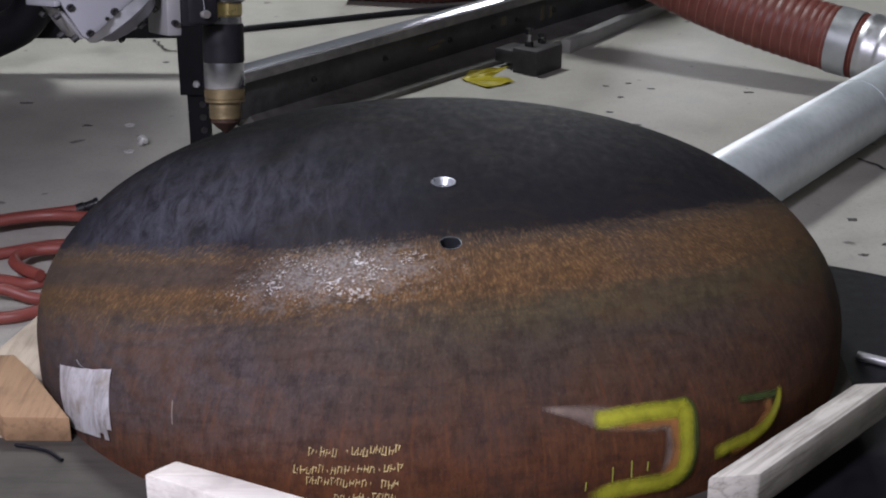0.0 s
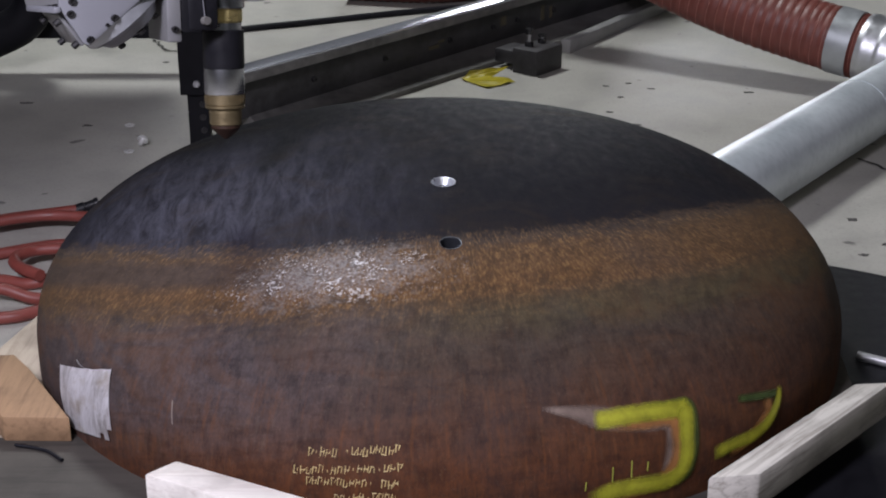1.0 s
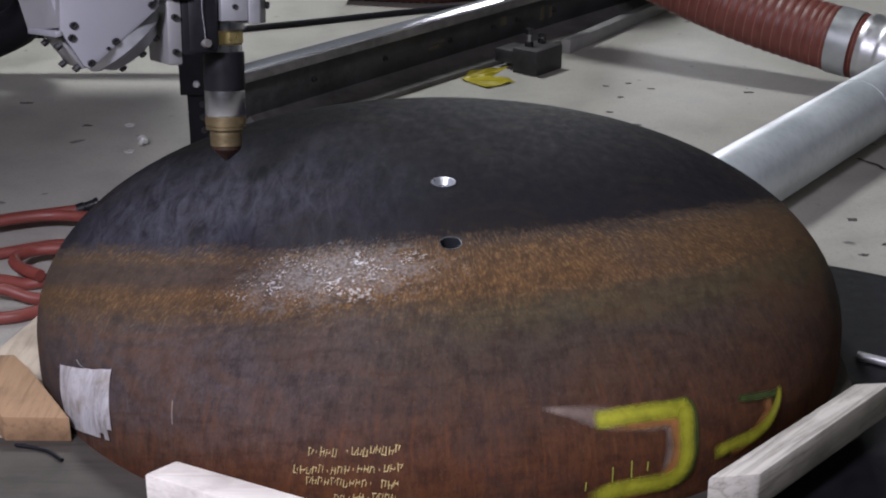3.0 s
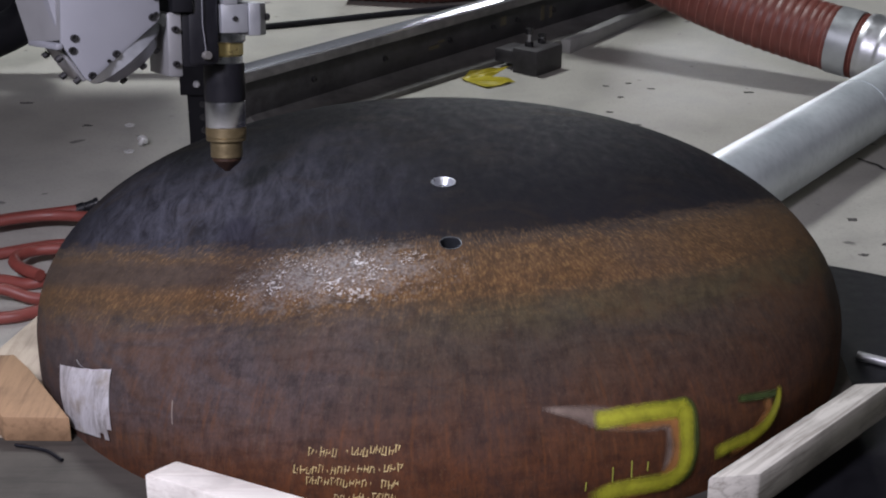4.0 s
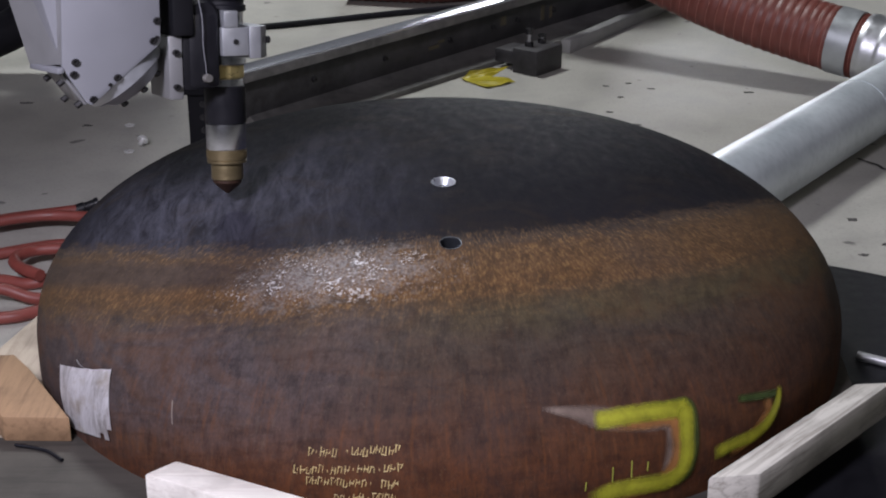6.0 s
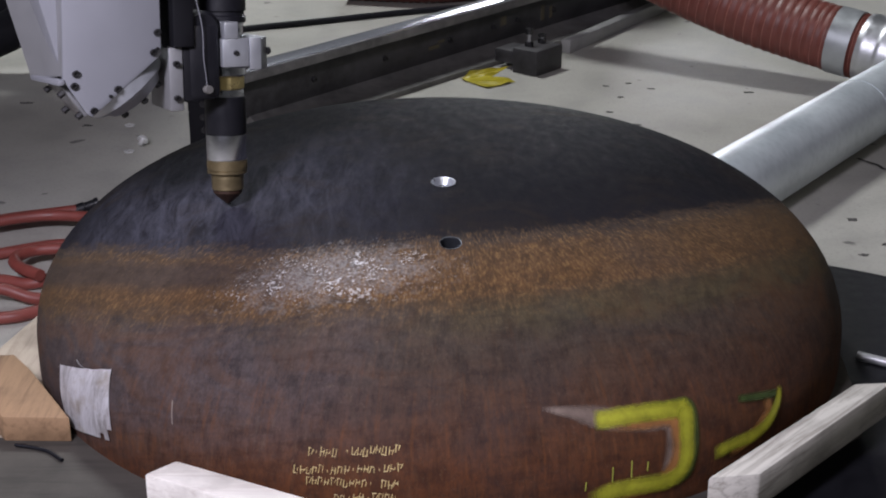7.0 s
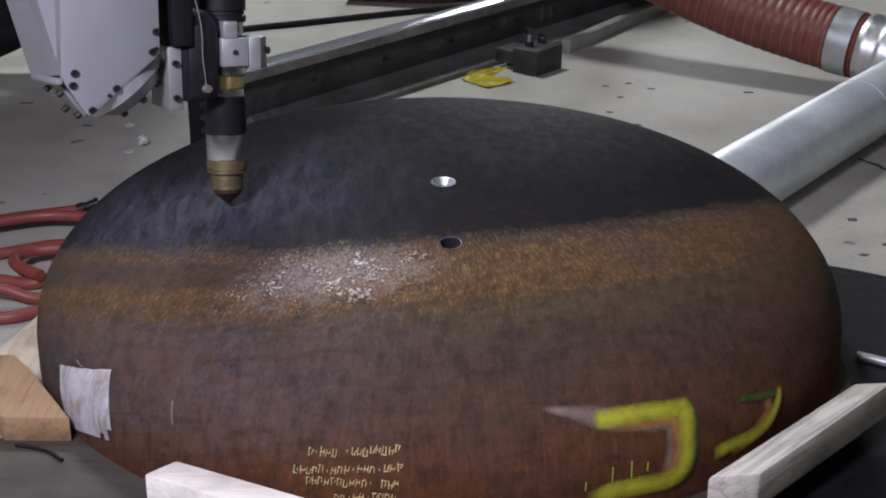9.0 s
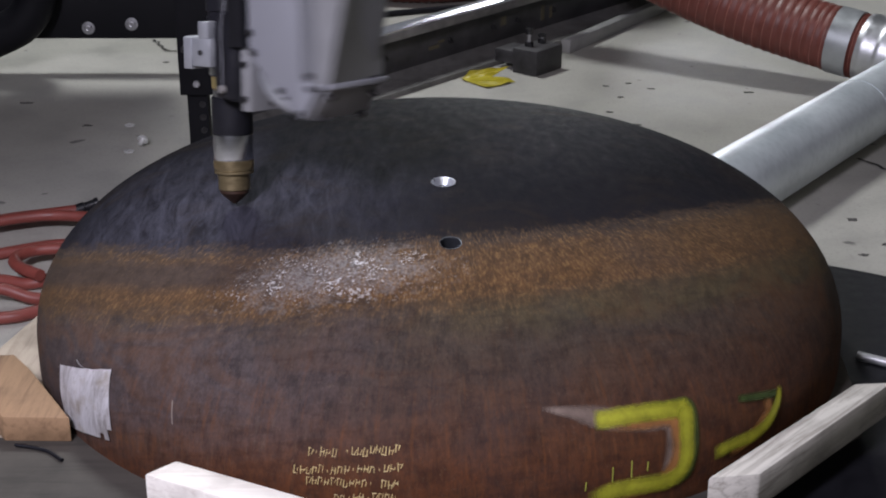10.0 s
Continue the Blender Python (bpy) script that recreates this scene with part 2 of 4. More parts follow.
def spray_material(name, colour):
    """Sprayed paint, dense along the stroke's middle and thinning to speckle at its edges."""
    m = Mat(name, 0.55)
    uv = m.t.nodes.new("ShaderNodeUVMap")
    uv.uv_map = "across"
    sep = m.t.nodes.new("ShaderNodeSeparateXYZ")
    m.link(uv.outputs[0], sep.inputs[0])
    edge = m.math("ABSOLUTE", m.math("SUBTRACT", sep.outputs[1], 0.5))
    speck = m.noise(240, 4, 0.7)
    cover = m.math("ADD", edge, m.math("MULTIPLY", m.math("SUBTRACT", speck, 0.5), 0.25))
    alpha = m.ramp(cover, [(0.08, 0.95), (0.30, 0.6), (0.48, 0.0)])
    ends = m.ramp(m.math("ADD", sep.outputs[0], m.math("MULTIPLY", m.math("SUBTRACT", speck, 0.5), 0.06)), [(0.0, 0.0), (0.10, 1.0), (0.90, 1.0), (1.0, 0.0)])
    alpha = m.math("MULTIPLY", alpha, ends)
    broad = m.noise(35, 4, 0.6)
    m.base(m.ramp(broad, [(0.3, scale_rgb(colour, 0.6)), (0.6, colour)]))
    m.link(alpha, m.b.inputs["Alpha"])
    return m.m


def ground_material(name, rough, metal, shade):
    """Machined steel with faint brushing and an even gloss."""
    m = Mat(name, rough, metal)
    brush = m.noise(60, 5, 0.6, m.mapped(1, 1, 6))
    m.base(m.ramp(brush, [(0.3, scale_rgb(shade, 0.9)), (0.7, scale_rgb(shade, 1.1))]))
    return m.m


def paper_material():
    """Whitish paper with grey-brown vertical stains and flecks."""
    m = Mat("stained_paper", 0.85)
    run, blot, fleck = m.noise(22, 7, 0.7, m.mapped(2.4, 2.4, 0.6), 0.6), m.noise(24, 4, 0.6), m.noise(130, 5, 0.8)
    col = m.ramp(run, [(0.34, (0.40, 0.37, 0.36)), (0.50, (0.70, 0.68, 0.70)), (0.66, (0.84, 0.82, 0.85))])
    col = m.mix(m.ramp(blot, [(0.55, 0.0), (0.72, 0.65)]), col, (0.36, 0.29, 0.20))
    col = m.mix(m.ramp(fleck, [(0.60, 0.0), (0.70, 0.6)]), col, (0.22, 0.19, 0.17))
    m.base(col)
    m.bump(run, 0.3, 0.001)
    return m.m


M_HEAD = head_material()
M_FLOOR = concrete_material()
M_PLY = wood_material("grey_plywood", (0.056, 0.049, 0.042), (0.030, 0.026, 0.022), "x")
M_TAN = wood_material("tan_softwood", (0.27, 0.165, 0.09), (0.165, 0.095, 0.05), "y")
M_PALE = wood_material("pale_softwood", (0.80, 0.76, 0.70), (0.62, 0.56, 0.50), "x")
M_PALE2 = wood_material("pale_board", (0.40, 0.34, 0.265), (0.28, 0.225, 0.17), "y")
M_GREYWOOD = wood_material("weathered_softwood", (0.52, 0.495, 0.45), (0.24, 0.22, 0.19), "x", 46)
M_DUCT = duct_metal()
M_RED = simple("red_coated_fabric", (0.150, 0.040, 0.030), 0.5, 0, 40, 0.3, 0.2)
M_BAND = simple("dull_zinc_sheet", (0.40, 0.42, 0.43), 0.4, 0.6, 30, 0.2, 0.1)
M_RIDGE = simple("worn_red_fabric", (0.34, 0.15, 0.12), 0.5, 0, 40, 0.5, 0.2)
M_HOSE = simple("orange_red_rubber", (0.20, 0.046, 0.036), 0.5, 0, 40, 0.3, 0.2)
M_BLACK = dull(simple("black_painted_steel", (0.007, 0.007, 0.009), 0.6, 0, 30, 0.4, 0.1), 0.15)
M_BLACKPL = dull(simple("black_plastic", (0.008, 0.008, 0.011), 0.45, 0, 60, 0.3, 0.1), 0.25)
# the rail's shade is put into its colours: darker web, paler flanges
M_RAIL = simple("shaded_grey_steel", (0.042, 0.040, 0.042), 0.55, 0.2, 34, 0.85, 0.3)
M_RAIL2 = simple("paler_grey_steel", (0.125, 0.12, 0.115), 0.6, 0.1, 34, 0.7, 0.3)
M_SMEAR = simple("ochre_smear", (0.085, 0.072, 0.045), 0.7, 0, 60, 0.6, 0.2)
M_TUBE = simple("light_grey_steel", (0.25, 0.245, 0.24), 0.55, 0.2, 20, 0.3, 0.2)
M_SCRATCH = simple("pale_scratch", (0.20, 0.16, 0.14), 0.6, 0, 60, 0.3, 0.2)
M_DIRT = simple("floor_dirt", (0.075, 0.072, 0.068), 0.9, 0, 50, 0.4, 0.2)
M_BRIGHT = ground_material("ground_steel", 0.22, 0.9, (0.73, 0.75, 0.83))
M_ALU = simple("brushed_aluminium", (0.36, 0.37, 0.40), 0.42, 0.6, 50, 0.12, 0.06)
M_CHROME = ground_material("turned_steel", 0.24, 1.0, (0.60, 0.61, 0.65))
M_BRASS = simple("dull_brass", (0.235, 0.185, 0.105), 0.42, 0.8, 60, 0.25, 0.08, (1, 1, 5))
M_GOLD = simple("yellowed_brass", (0.62, 0.50, 0.22), 0.32, 0.85, 60, 0.2, 0.05)
M_COPPER = simple("burnt_copper", (0.045, 0.022, 0.014), 0.55, 0.4, 60, 0.4, 0.15)
M_ROBOT = simple("light_grey_enamel", (0.19, 0.193, 0.215), 0.5, 0, 9, 0.08, 0.04)
M_ROBOT2 = simple("grey_cast_metal", (0.19, 0.19, 0.198), 0.45, 0.2, 30, 0.15, 0.1)
M_BOLT = simple("dark_bolt_steel", (0.035, 0.034, 0.036), 0.4, 0.6, 80, 0.3, 0.1)
M_ZINC = simple("zinc_plated_steel", (0.36, 0.36, 0.37), 0.38, 0.6, 80, 0.2, 0.1)
M_WASHER = simple("bright_zinc", (0.75, 0.75, 0.74), 0.35, 0.4, 80, 0.15, 0.1)
M_WALL = simple("grey_hall_wall", (0.20, 0.21, 0.22), 0.8, 0, 2, 0.2, 0.1)
M_CEIL = simple("dark_hall_roof", (0.10, 0.10, 0.11), 0.85, 0, 2, 0.2, 0.1)
M_YELLOW = simple("yellow_film", (0.36, 0.30, 0.012), 0.4, 0, 60, 0.4, 0.3)
M_TAG = paper_material()
M_SPRAY = spray_material("lime_spray_paint", (0.40, 0.40, 0.03))
M_GREEN = spray_material("green_overspray", (0.055, 0.085, 0.022))
M_SPRAY_LINE = simple("lime_paint_run", (0.24, 0.24, 0.04), 0.5, 0, 60, 0.4, 0.1)
M_PRIMER = spray_material("mauve_primer", (0.20, 0.145, 0.12))
M_ORANGE = spray_material("orange_overspray", (0.32, 0.14, 0.045))
M_MARK = simple("gold_paint_marker", (0.55, 0.44, 0.20), 0.5, 0, 80, 0.3, 0.1)
M_CRACK = simple("crack_dirt", (0.03, 0.028, 0.026), 0.9, 0, 50, 0.4, 0.2)
M_FOIL = simple("crumpled_foil_tape", (0.62, 0.63, 0.65), 0.4, 0.9, 40, 0.2, 0.8)
# dark tone carries the shade inside the drilled holes
M_BORE = simple("shade_toned_bore", (0.035, 0.038, 0.045), 0.5, 0.5, 80, 0.3, 0.1)
M_CHAMFER = simple("fresh_cut_steel", (0.48, 0.50, 0.55), 0.32, 0.8, 80, 0.15, 0.1)


# ---- mesh helpers ----
def part(name, bm, material, parent=None, label="", smooth=None):
    me = bpy.data.meshes.new(name)
    bmesh.ops.recalc_face_normals(bm, faces=bm.faces)
    bm.to_mesh(me)
    bm.free()
    me.materials.append(material)
    if smooth is not None:
        me.shade_smooth()
        me.set_sharp_from_angle(angle=radians(smooth))
    ob = new(name, me)
    if parent:
        ob.parent = parent
    if label:
        ob["label"] = label
    return ob


def thing(name, label, category, group="", m=None):
    ob = tagged(new(name), label, category, group)
    if m is not None:
        ob.matrix_world = m
    return ob


def box(sx, sy, sz, m=None, bevel=0.0, bm=None):
    """A bevelled box centred on m."""
    out = bm or bmesh.new()
    made = bmesh.ops.create_cube(out, size=1, matrix=(m or Matrix()) @ Matrix.Diagonal((sx, sy, sz, 1)))
    if bevel:
        edges = {e for v in made["verts"] for e in v.link_edges}
        bmesh.ops.bevel(out, geom=list(edges), offset=bevel, segments=2, affect="EDGES", profile=0.5)
    return out


def prism(points, z0, z1, bevel=0.0):
    """An upright prism over a plan outline."""
    bm = bmesh.new()
    low = [bm.verts.new((x, y, z0)) for x, y in points]
    top = [bm.verts.new((x, y, z1)) for x, y in points]
    bm.faces.new(low)
    bm.faces.new(top)
    n = len(points)
    for i in range(n):
        j = (i + 1) % n
        bm.faces.new((low[i], low[j], top[j], top[i]))
    bmesh.ops.recalc_face_normals(bm, faces=bm.faces)
    if bevel:
        bmesh.ops.bevel(bm, geom=list(bm.edges), offset=bevel, segments=2, affect="EDGES", profile=0.5)
    return bm


def lathe(profile, segs=32, m=None, bm=None, closed=False):
    """A turned body: (radius, height) pairs round the z axis."""
    out = bm or bmesh.new()
    m = m or Matrix()
    rings = []
    for r, z in profile:
        if r < 1e-6:
            rings.append([out.verts.new(m @ Vector((0, 0, z)))])
        else:
            rings.append([out.verts.new(m @ Vector((r * math.cos(2 * math.pi * i / segs), r * math.sin(2 * math.pi * i / segs), z))) for i in range(segs)])
    pairs = list(zip(rings, rings[1:])) + ([(rings[-1], rings[0])] if closed else [])
    for a, b in pairs:
        for i in range(segs):
            j = (i + 1) % segs
            if len(a) == 1 and len(b) > 1:
                out.faces.new((a[0], b[i], b[j]))
            elif len(b) == 1 and len(a) > 1:
                out.faces.new((a[i], a[j], b[0]))
            elif len(a) > 1:
                out.faces.new((a[i], a[j], b[j], b[i]))
    return out


def spline(points, per=10):
    """Points along a smooth line through the given ones."""
    p = [Vector(q) for q in points]
    p = [2 * p[0] - p[1]] + p + [2 * p[-1] - p[-2]]
    out = []
    for i in range(1, len(p) - 2):
        a, b, c, d = p[i - 1:i + 3]
        for k in range(per):
            t = k / per
            out.append(0.5 * (2 * b + (c - a) * t + (2 * a - 5 * b + 4 * c - d) * t * t + (3 * b - a - 3 * c + d) * t ** 3))
    out.append(p[-2])
    return out


def tube(path, radius, segs=12, bm=None):
    """A round bar along a path; radius is a number or a function of the path's index."""
    out = bm or bmesh.new()
    rings, up = [], Vector((0, 0, 1))
    for i, q in enumerate(path):
        d = (path[min(i + 1, len(path) - 1)] - path[max(i - 1, 0)]).normalized()
        if abs(d.dot(up)) > 0.95:
            up = Vector((0, 1, 0))
        side = d.cross(up).normalized()
        lift = side.cross(d)
        r = radius(i) if callable(radius) else radius
        rings.append([out.verts.new(q + r * (math.cos(2 * math.pi * k / segs) * side + math.sin(2 * math.pi * k / segs) * lift)) for k in range(segs)])
    for a, b in zip(rings, rings[1:]):
        for i in range(segs):
            j = (i + 1) % segs
            out.faces.new((a[i], a[j], b[j], b[i]))
    out.faces.new(rings[0])
    out.faces.new(rings[-1])
    return out


def bolt_head(r, h, m):
    """A socket-head screw, its head along +z of m."""
    return lathe([(0, 0), (r, 0), (r, h * 0.8), (r * 0.85, h), (r * 0.5, h), (r * 0.45, h * 0.4), (0, h * 0.4)], 14, m)


def along(origin, direction):
    return Matrix.Translation(origin) @ Vector(direction).to_track_quat("Z", "Y").to_matrix().to_4x4()


# ---- the hall ----
def hall():
    bm = bmesh.new()
    bmesh.ops.create_grid(bm, x_segments=24, y_segments=24, size=9)
    tagged(part("floor", bm, M_FLOOR), "worn stained grey concrete workshop floor", "floor", kind="structure")
    for name, sx, sy, x, y in (("wall_north", 18.4, 0.2, 0, 9.1), ("wall_south", 18.4, 0.2, 0, -9.1), ("wall_east", 0.2, 18, 9.1, 0), ("wall_west", 0.2, 18, -9.1, 0)):
        tagged(part(name, box(sx, sy, 6.4, pose(x, y, 3.2)), M_WALL), "plain grey workshop wall", "wall", kind="structure")
    tagged(part("ceiling", box(18.4, 18.4, 0.2, pose(0, 0, 6.5)), M_CEIL), "dark workshop roof", "ceiling", kind="structure")
    rng = random.Random(4)

    def crack(points):
        bm = bmesh.new()
        pts = spline(points, 6)
        pts = [p + Vector((rng.uniform(-1, 1) * 0.006, rng.uniform(-1, 1) * 0.006, 0)) for p in pts]
        rows = []
        for i, p in enumerate(pts):
            d = (pts[min(i + 1, len(pts) - 1)] - pts[max(0, i - 1)]).normalized()
            n = Vector((-d.y, d.x, 0)) * rng.uniform(0.0025, 0.006)
            rows.append((bm.verts.new(p + n), bm.verts.new(p - n)))
        for a, b in zip(rows, rows[1:]):
            bm.faces.new((a[0], a[1], b[1], b[0]))
        tagged(part("floor_crack", bm, M_CRACK), "thin dark crack in the concrete floor", "crack", kind="structure")

    crack([(-0.96, 2.62, 0.004), (-0.93, 2.55, 0.004), (-0.90, 2.48, 0.004), (-0.84, 2.46, 0.004)])
    crack([(1.06, 1.36, 0.004), (1.13, 1.25, 0.004), (1.25, 1.17, 0.004)])


# ---- the dished steel head ----
def head_radius(z):
    u = (z - RIM) / R - FLANGE
    return R if u <= 0 else R * max(0.0, 1 - (u / DISH) ** POW) ** (1 / POW)


def on_head(az, z, off=0.0):
    """A place on the head's outside by azimuth in degrees and height."""
    a = radians(az)
    r, r2 = head_radius(z), head_radius(z + 0.002)
    n = Vector((math.cos(a), math.sin(a), max(0.0, (r - r2) / 0.002))).normalized()
    return Vector((r * math.cos(a), r * math.sin(a), z)) + n * off, n


def head_normal(x, y):
    u = math.hypot(x, y) / R
    z = RIM + R * (FLANGE + DISH * (1 - u ** POW) ** (1 / POW))
    return Vector((x, y, z)), on_head(math.degrees(math.atan2(y, x)), z)[1]


def dished_head():
    wall = 0.013
    outer = [(R, RIM), (R, RIM + R * FLANGE * 0.5)]
    for i in range(41):
        a = math.pi / 2 * i / 40
        outer.append((R * math.cos(a) ** (2 / POW) if i < 40 else 0.0, RIM + R * (FLANGE + DISH * math.sin(a) ** (2 / POW))))
    inner = [(r * (R - wall) / R, z - wall if z > RIM + 0.1 else z) for r, z in outer]
    inner[0] = (R - wall, RIM)
    bm = lathe(outer + inner[::-1], 128, closed=True)
    body = part("dished_head", bm, M_HEAD, smooth=40)
    cutters = []
    for x, y, r, cone in ((0.0061, -0.1841, 0.0105, 0.0165), (0.0156, -0.3517, 0.0135, 0.0142)):
        p, n = head_normal(x, y)
        depth = 0.009 if cone > 0.016 else 0.0015
        cbm = lathe([(0, -0.05), (r, -0.05), (r, -depth), (cone, 0.0005), (cone, 0.02), (0, 0.02)], 32, along(p, n))
        bmesh.ops.recalc_face_normals(cbm, faces=cbm.faces)
        c = part("cutter", cbm, M_HEAD)
        mod = body.modifiers.new("hole", "BOOLEAN")
        mod.operation, mod.object, mod.solver = "DIFFERENCE", c, "EXACT"
        cutters.append((c, p, n, r, cone, depth))
    bpy.context.view_layer.update()
    deps = bpy.context.evaluated_depsgraph_get()
    me = bpy.data.meshes.new_from_object(body.evaluated_get(deps))
    body.modifiers.clear()
    body.data = me
    me.name = "dished_head"
    tagged(body, "large dished steel tank head with rusty skirt and blue-black crown", "tank head")
    body.location = HEAD_AT
    for c, p, n, r, cone, depth in cutters:
        bpy.data.objects.remove(c)
        # freshly cut lining of the hole, a hair proud of the bore
        ring = lathe([(cone + 0.0012, 0.0008), (cone - 0.0004, 0.0006), (r - 0.0004, -depth)], 32, along(p, n))
        hole = part("drilled_hole", ring, M_CHAMFER if cone > 0.016 else M_BORE, body, "bright freshly cut edge of a drilled hole" if cone > 0.016 else "dark drilled hole with a thin scraped rim", smooth=30)
        # cup whose dark colour stands for the hole's inner shade
        bore = lathe([(r - 0.0004, -depth), (r - 0.0004, -wall - 0.03), (0, -wall - 0.03)], 32, along(p, n))
        part("bore", bore, M_BORE, hole, "dark inside of the hole", smooth=30)
    return body


def ribbon(name, points, width, material, parent, off, label="", taper=None):
    """A painted stroke laid on the head; points are (azimuth, height)."""
    bm = bmesh.new()
    uv = bm.loops.layers.uv.new("across")
    path = spline([(a, z, 0) for a, z in points], 8)
    flat = [on_head(q.x, q.y)[0] for q in path]
    rows = []
    for i, q in enumerate(path):
        p, n = on_head(q.x, q.y)
        d = (flat[min(i + 1, len(flat) - 1)] - flat[max(i - 1, 0)]).normalized()
        s = d.cross(n).normalized()
        w = width * (taper(i / (len(path) - 1)) if taper else 1)
        row = []
        for k in range(7):
            e = p + s * w * (k / 6 - 0.5)
            z = max(RIM + 0.002, e.z)
            g, gn = on_head(math.degrees(math.atan2(e.y, e.x)), z, off)
            row.append(bm.verts.new(g))
        rows.append(row)
    for i, (a, b) in enumerate(zip(rows, rows[1:])):
        for k in range(6):
            fc = bm.faces.new((a[k], a[k + 1], b[k + 1], b[k]))
            for lp, vv in zip(fc.loops, (k / 6, (k + 1) / 6, (k + 1) / 6, k / 6)):
                lp[uv].uv = (i / len(rows), vv)
    return part(name, bm, material, parent, label, smooth=60)


def head_markings(head):
    # sprayed strokes
    ribbon("primer_smear", [(-78.2, 0.3185), (-74.3, 0.3110), (-70.9, 0.3010), (-66.0, 0.2900), (-61.4, 0.2840)], 0.034, M_PRIMER, head, 0.0012, "faded mauve primer under the paint", lambda t: 0.15 + 0.85 * min(1, 2.2 * t))
    ribbon("primer_smear", [(-61.6, 0.282), (-62.0, 0.2503), (-62.8, 0.220)], 0.028, M_PRIMER, head, 0.0012)
    ribbon("overspray", [(-70.5, 0.2935), (-66, 0.2885), (-61.8, 0.2835), (-61.2, 0.262), (-61.7, 0.232), (-63.6, 0.2115), (-66.7, 0.2055), (-70.3, 0.2055)], 0.026, M_ORANGE, head, 0.0018, "thin orange overspray")
    ribbon("overspray_edge", [(-65.5, 0.2990), (-62.0, 0.2955), (-59.0, 0.2930), (-58.9, 0.2663), (-59.3, 0.2383), (-60.1, 0.212), (-61.8, 0.2035)], 0.022, M_GREEN, head, 0.0020, "dark green edge of the sprayed paint")
    ribbon("spray_stroke", [(-72.0, 0.2990), (-70.3, 0.2985), (-68.1, 0.2983), (-64.3, 0.2962), (-61.2, 0.2925), (-58.9, 0.2908)], 0.029, M_SPRAY, head, 0.0025, "lime-yellow sprayed stroke")
    ribbon("spray_stroke", [(-59.9, 0.300), (-59.7, 0.2850), (-60.0, 0.2663), (-60.3, 0.2383), (-61.0, 0.217), (-62.9, 0.2085), (-66.7, 0.2110), (-70.3, 0.2110), (-73.0, 0.2035)], 0.031, M_SPRAY, head, 0.0035, "lime-yellow sprayed stroke")
    ribbon("overspray", [(-46.6, 0.268), (-46.0, 0.2485), (-47.8, 0.2350), (-50.3, 0.2220), (-53.6, 0.2170)], 0.024, M_ORANGE, head, 0.0018)
    ribbon("overspray_edge", [(-51.8, 0.2805), (-47.7, 0.2715), (-44.2, 0.2640)], 0.014, M_GREEN, head, 0.0025)
    ribbon("spray_stroke", [(-43.3, 0.272), (-43.9, 0.2600), (-44.8, 0.2485), (-46.6, 0.2340), (-49.6, 0.2260), (-53.0, 0.2265), (-56.2, 0.2240)], 0.024, M_SPRAY, head, 0.0035, "", lambda t: 0.55 + 0.45 * min(1, 2 * t))
    # runs of paint above the lower stroke
    for a, z, h in ((-70.1, 0.2325, 0.020), (-67.7, 0.2345, 0.022), (-65.6, 0.2335, 0.012), (-73.4, 0.223, 0.012)):
        part("paint_run", tube([on_head(a + 0.03 * k, z + h * (k / 4 - 0.5), 0.0006)[0] for k in range(5)], 0.0009, 5), M_SPRAY_LINE, head, "thin run of yellow paint")
    # rows of marker writing, too blurred to read: short strokes in place of each character
    rng = random.Random(11)
    rows = [((-105.0, 0.2700), (-94.3, 0.2812), "1.1110.11111111"), ((-106.6, 0.2468), (-94.0, 0.2600), "11111.111.111.111"),
            ((-105.1, 0.2345), (-94.3, 0.2400), "1111111111.0111"), ((-101.8, 0.2168), (-94.6, 0.2228), "11.11.1111")]
    for (a0, z0), (a1, z1), mask in rows:
        n = len(mask)
        for i, ch in enumerate(mask):
            if ch == "0":
                continue
            t = (i + 0.5) / n
            a, z = a0 + (a1 - a0) * t, z0 + (z1 - z0) * t + rng.uniform(-0.0015, 0.0015)
            wide = abs(a1 - a0) / n * 0.36
            if ch == ".":
                strokes = [((0, -0.0015), (0, 0.0015))]
            else:
                h = rng.uniform(0.0040, 0.0058)
                lean = rng.uniform(-0.5, 0.5) * wide
                strokes = [((-wide + lean, -h), (-wide * 0.6, h)), ((wide * 0.5, -h * rng.uniform(0.2, 1)), (wide + lean, h * rng.uniform(0.3, 1)))]
                level = rng.choice((-1, 0, 1)) * h * 0.8
                strokes.append(((-wide, level), (wide * rng.uniform(0.2, 1.0), level + rng.uniform(-0.001, 0.001))))
            bm = bmesh.new()
            for (u0, v0), (u1, v1) in strokes:
                tube([on_head(a + u0 + (u1 - u0) * k / 3, z + v0 + (v1 - v0) * k / 3, 0.0004)[0] for k in range(4)], rng.uniform(0.0004, 0.00065), 5, bm)
            part("marker_bar", bm, M_MARK, head)
    # light scratch
    tube_bm = tube([on_head(-123.8 + 0.13 * k, 0.2915 - 0.0045 * k, 0.0002)[0] for k in range(7)], 0.0008, 5)
    part("scratch", tube_bm, M_SCRATCH, head, "pale scratch in the rust")


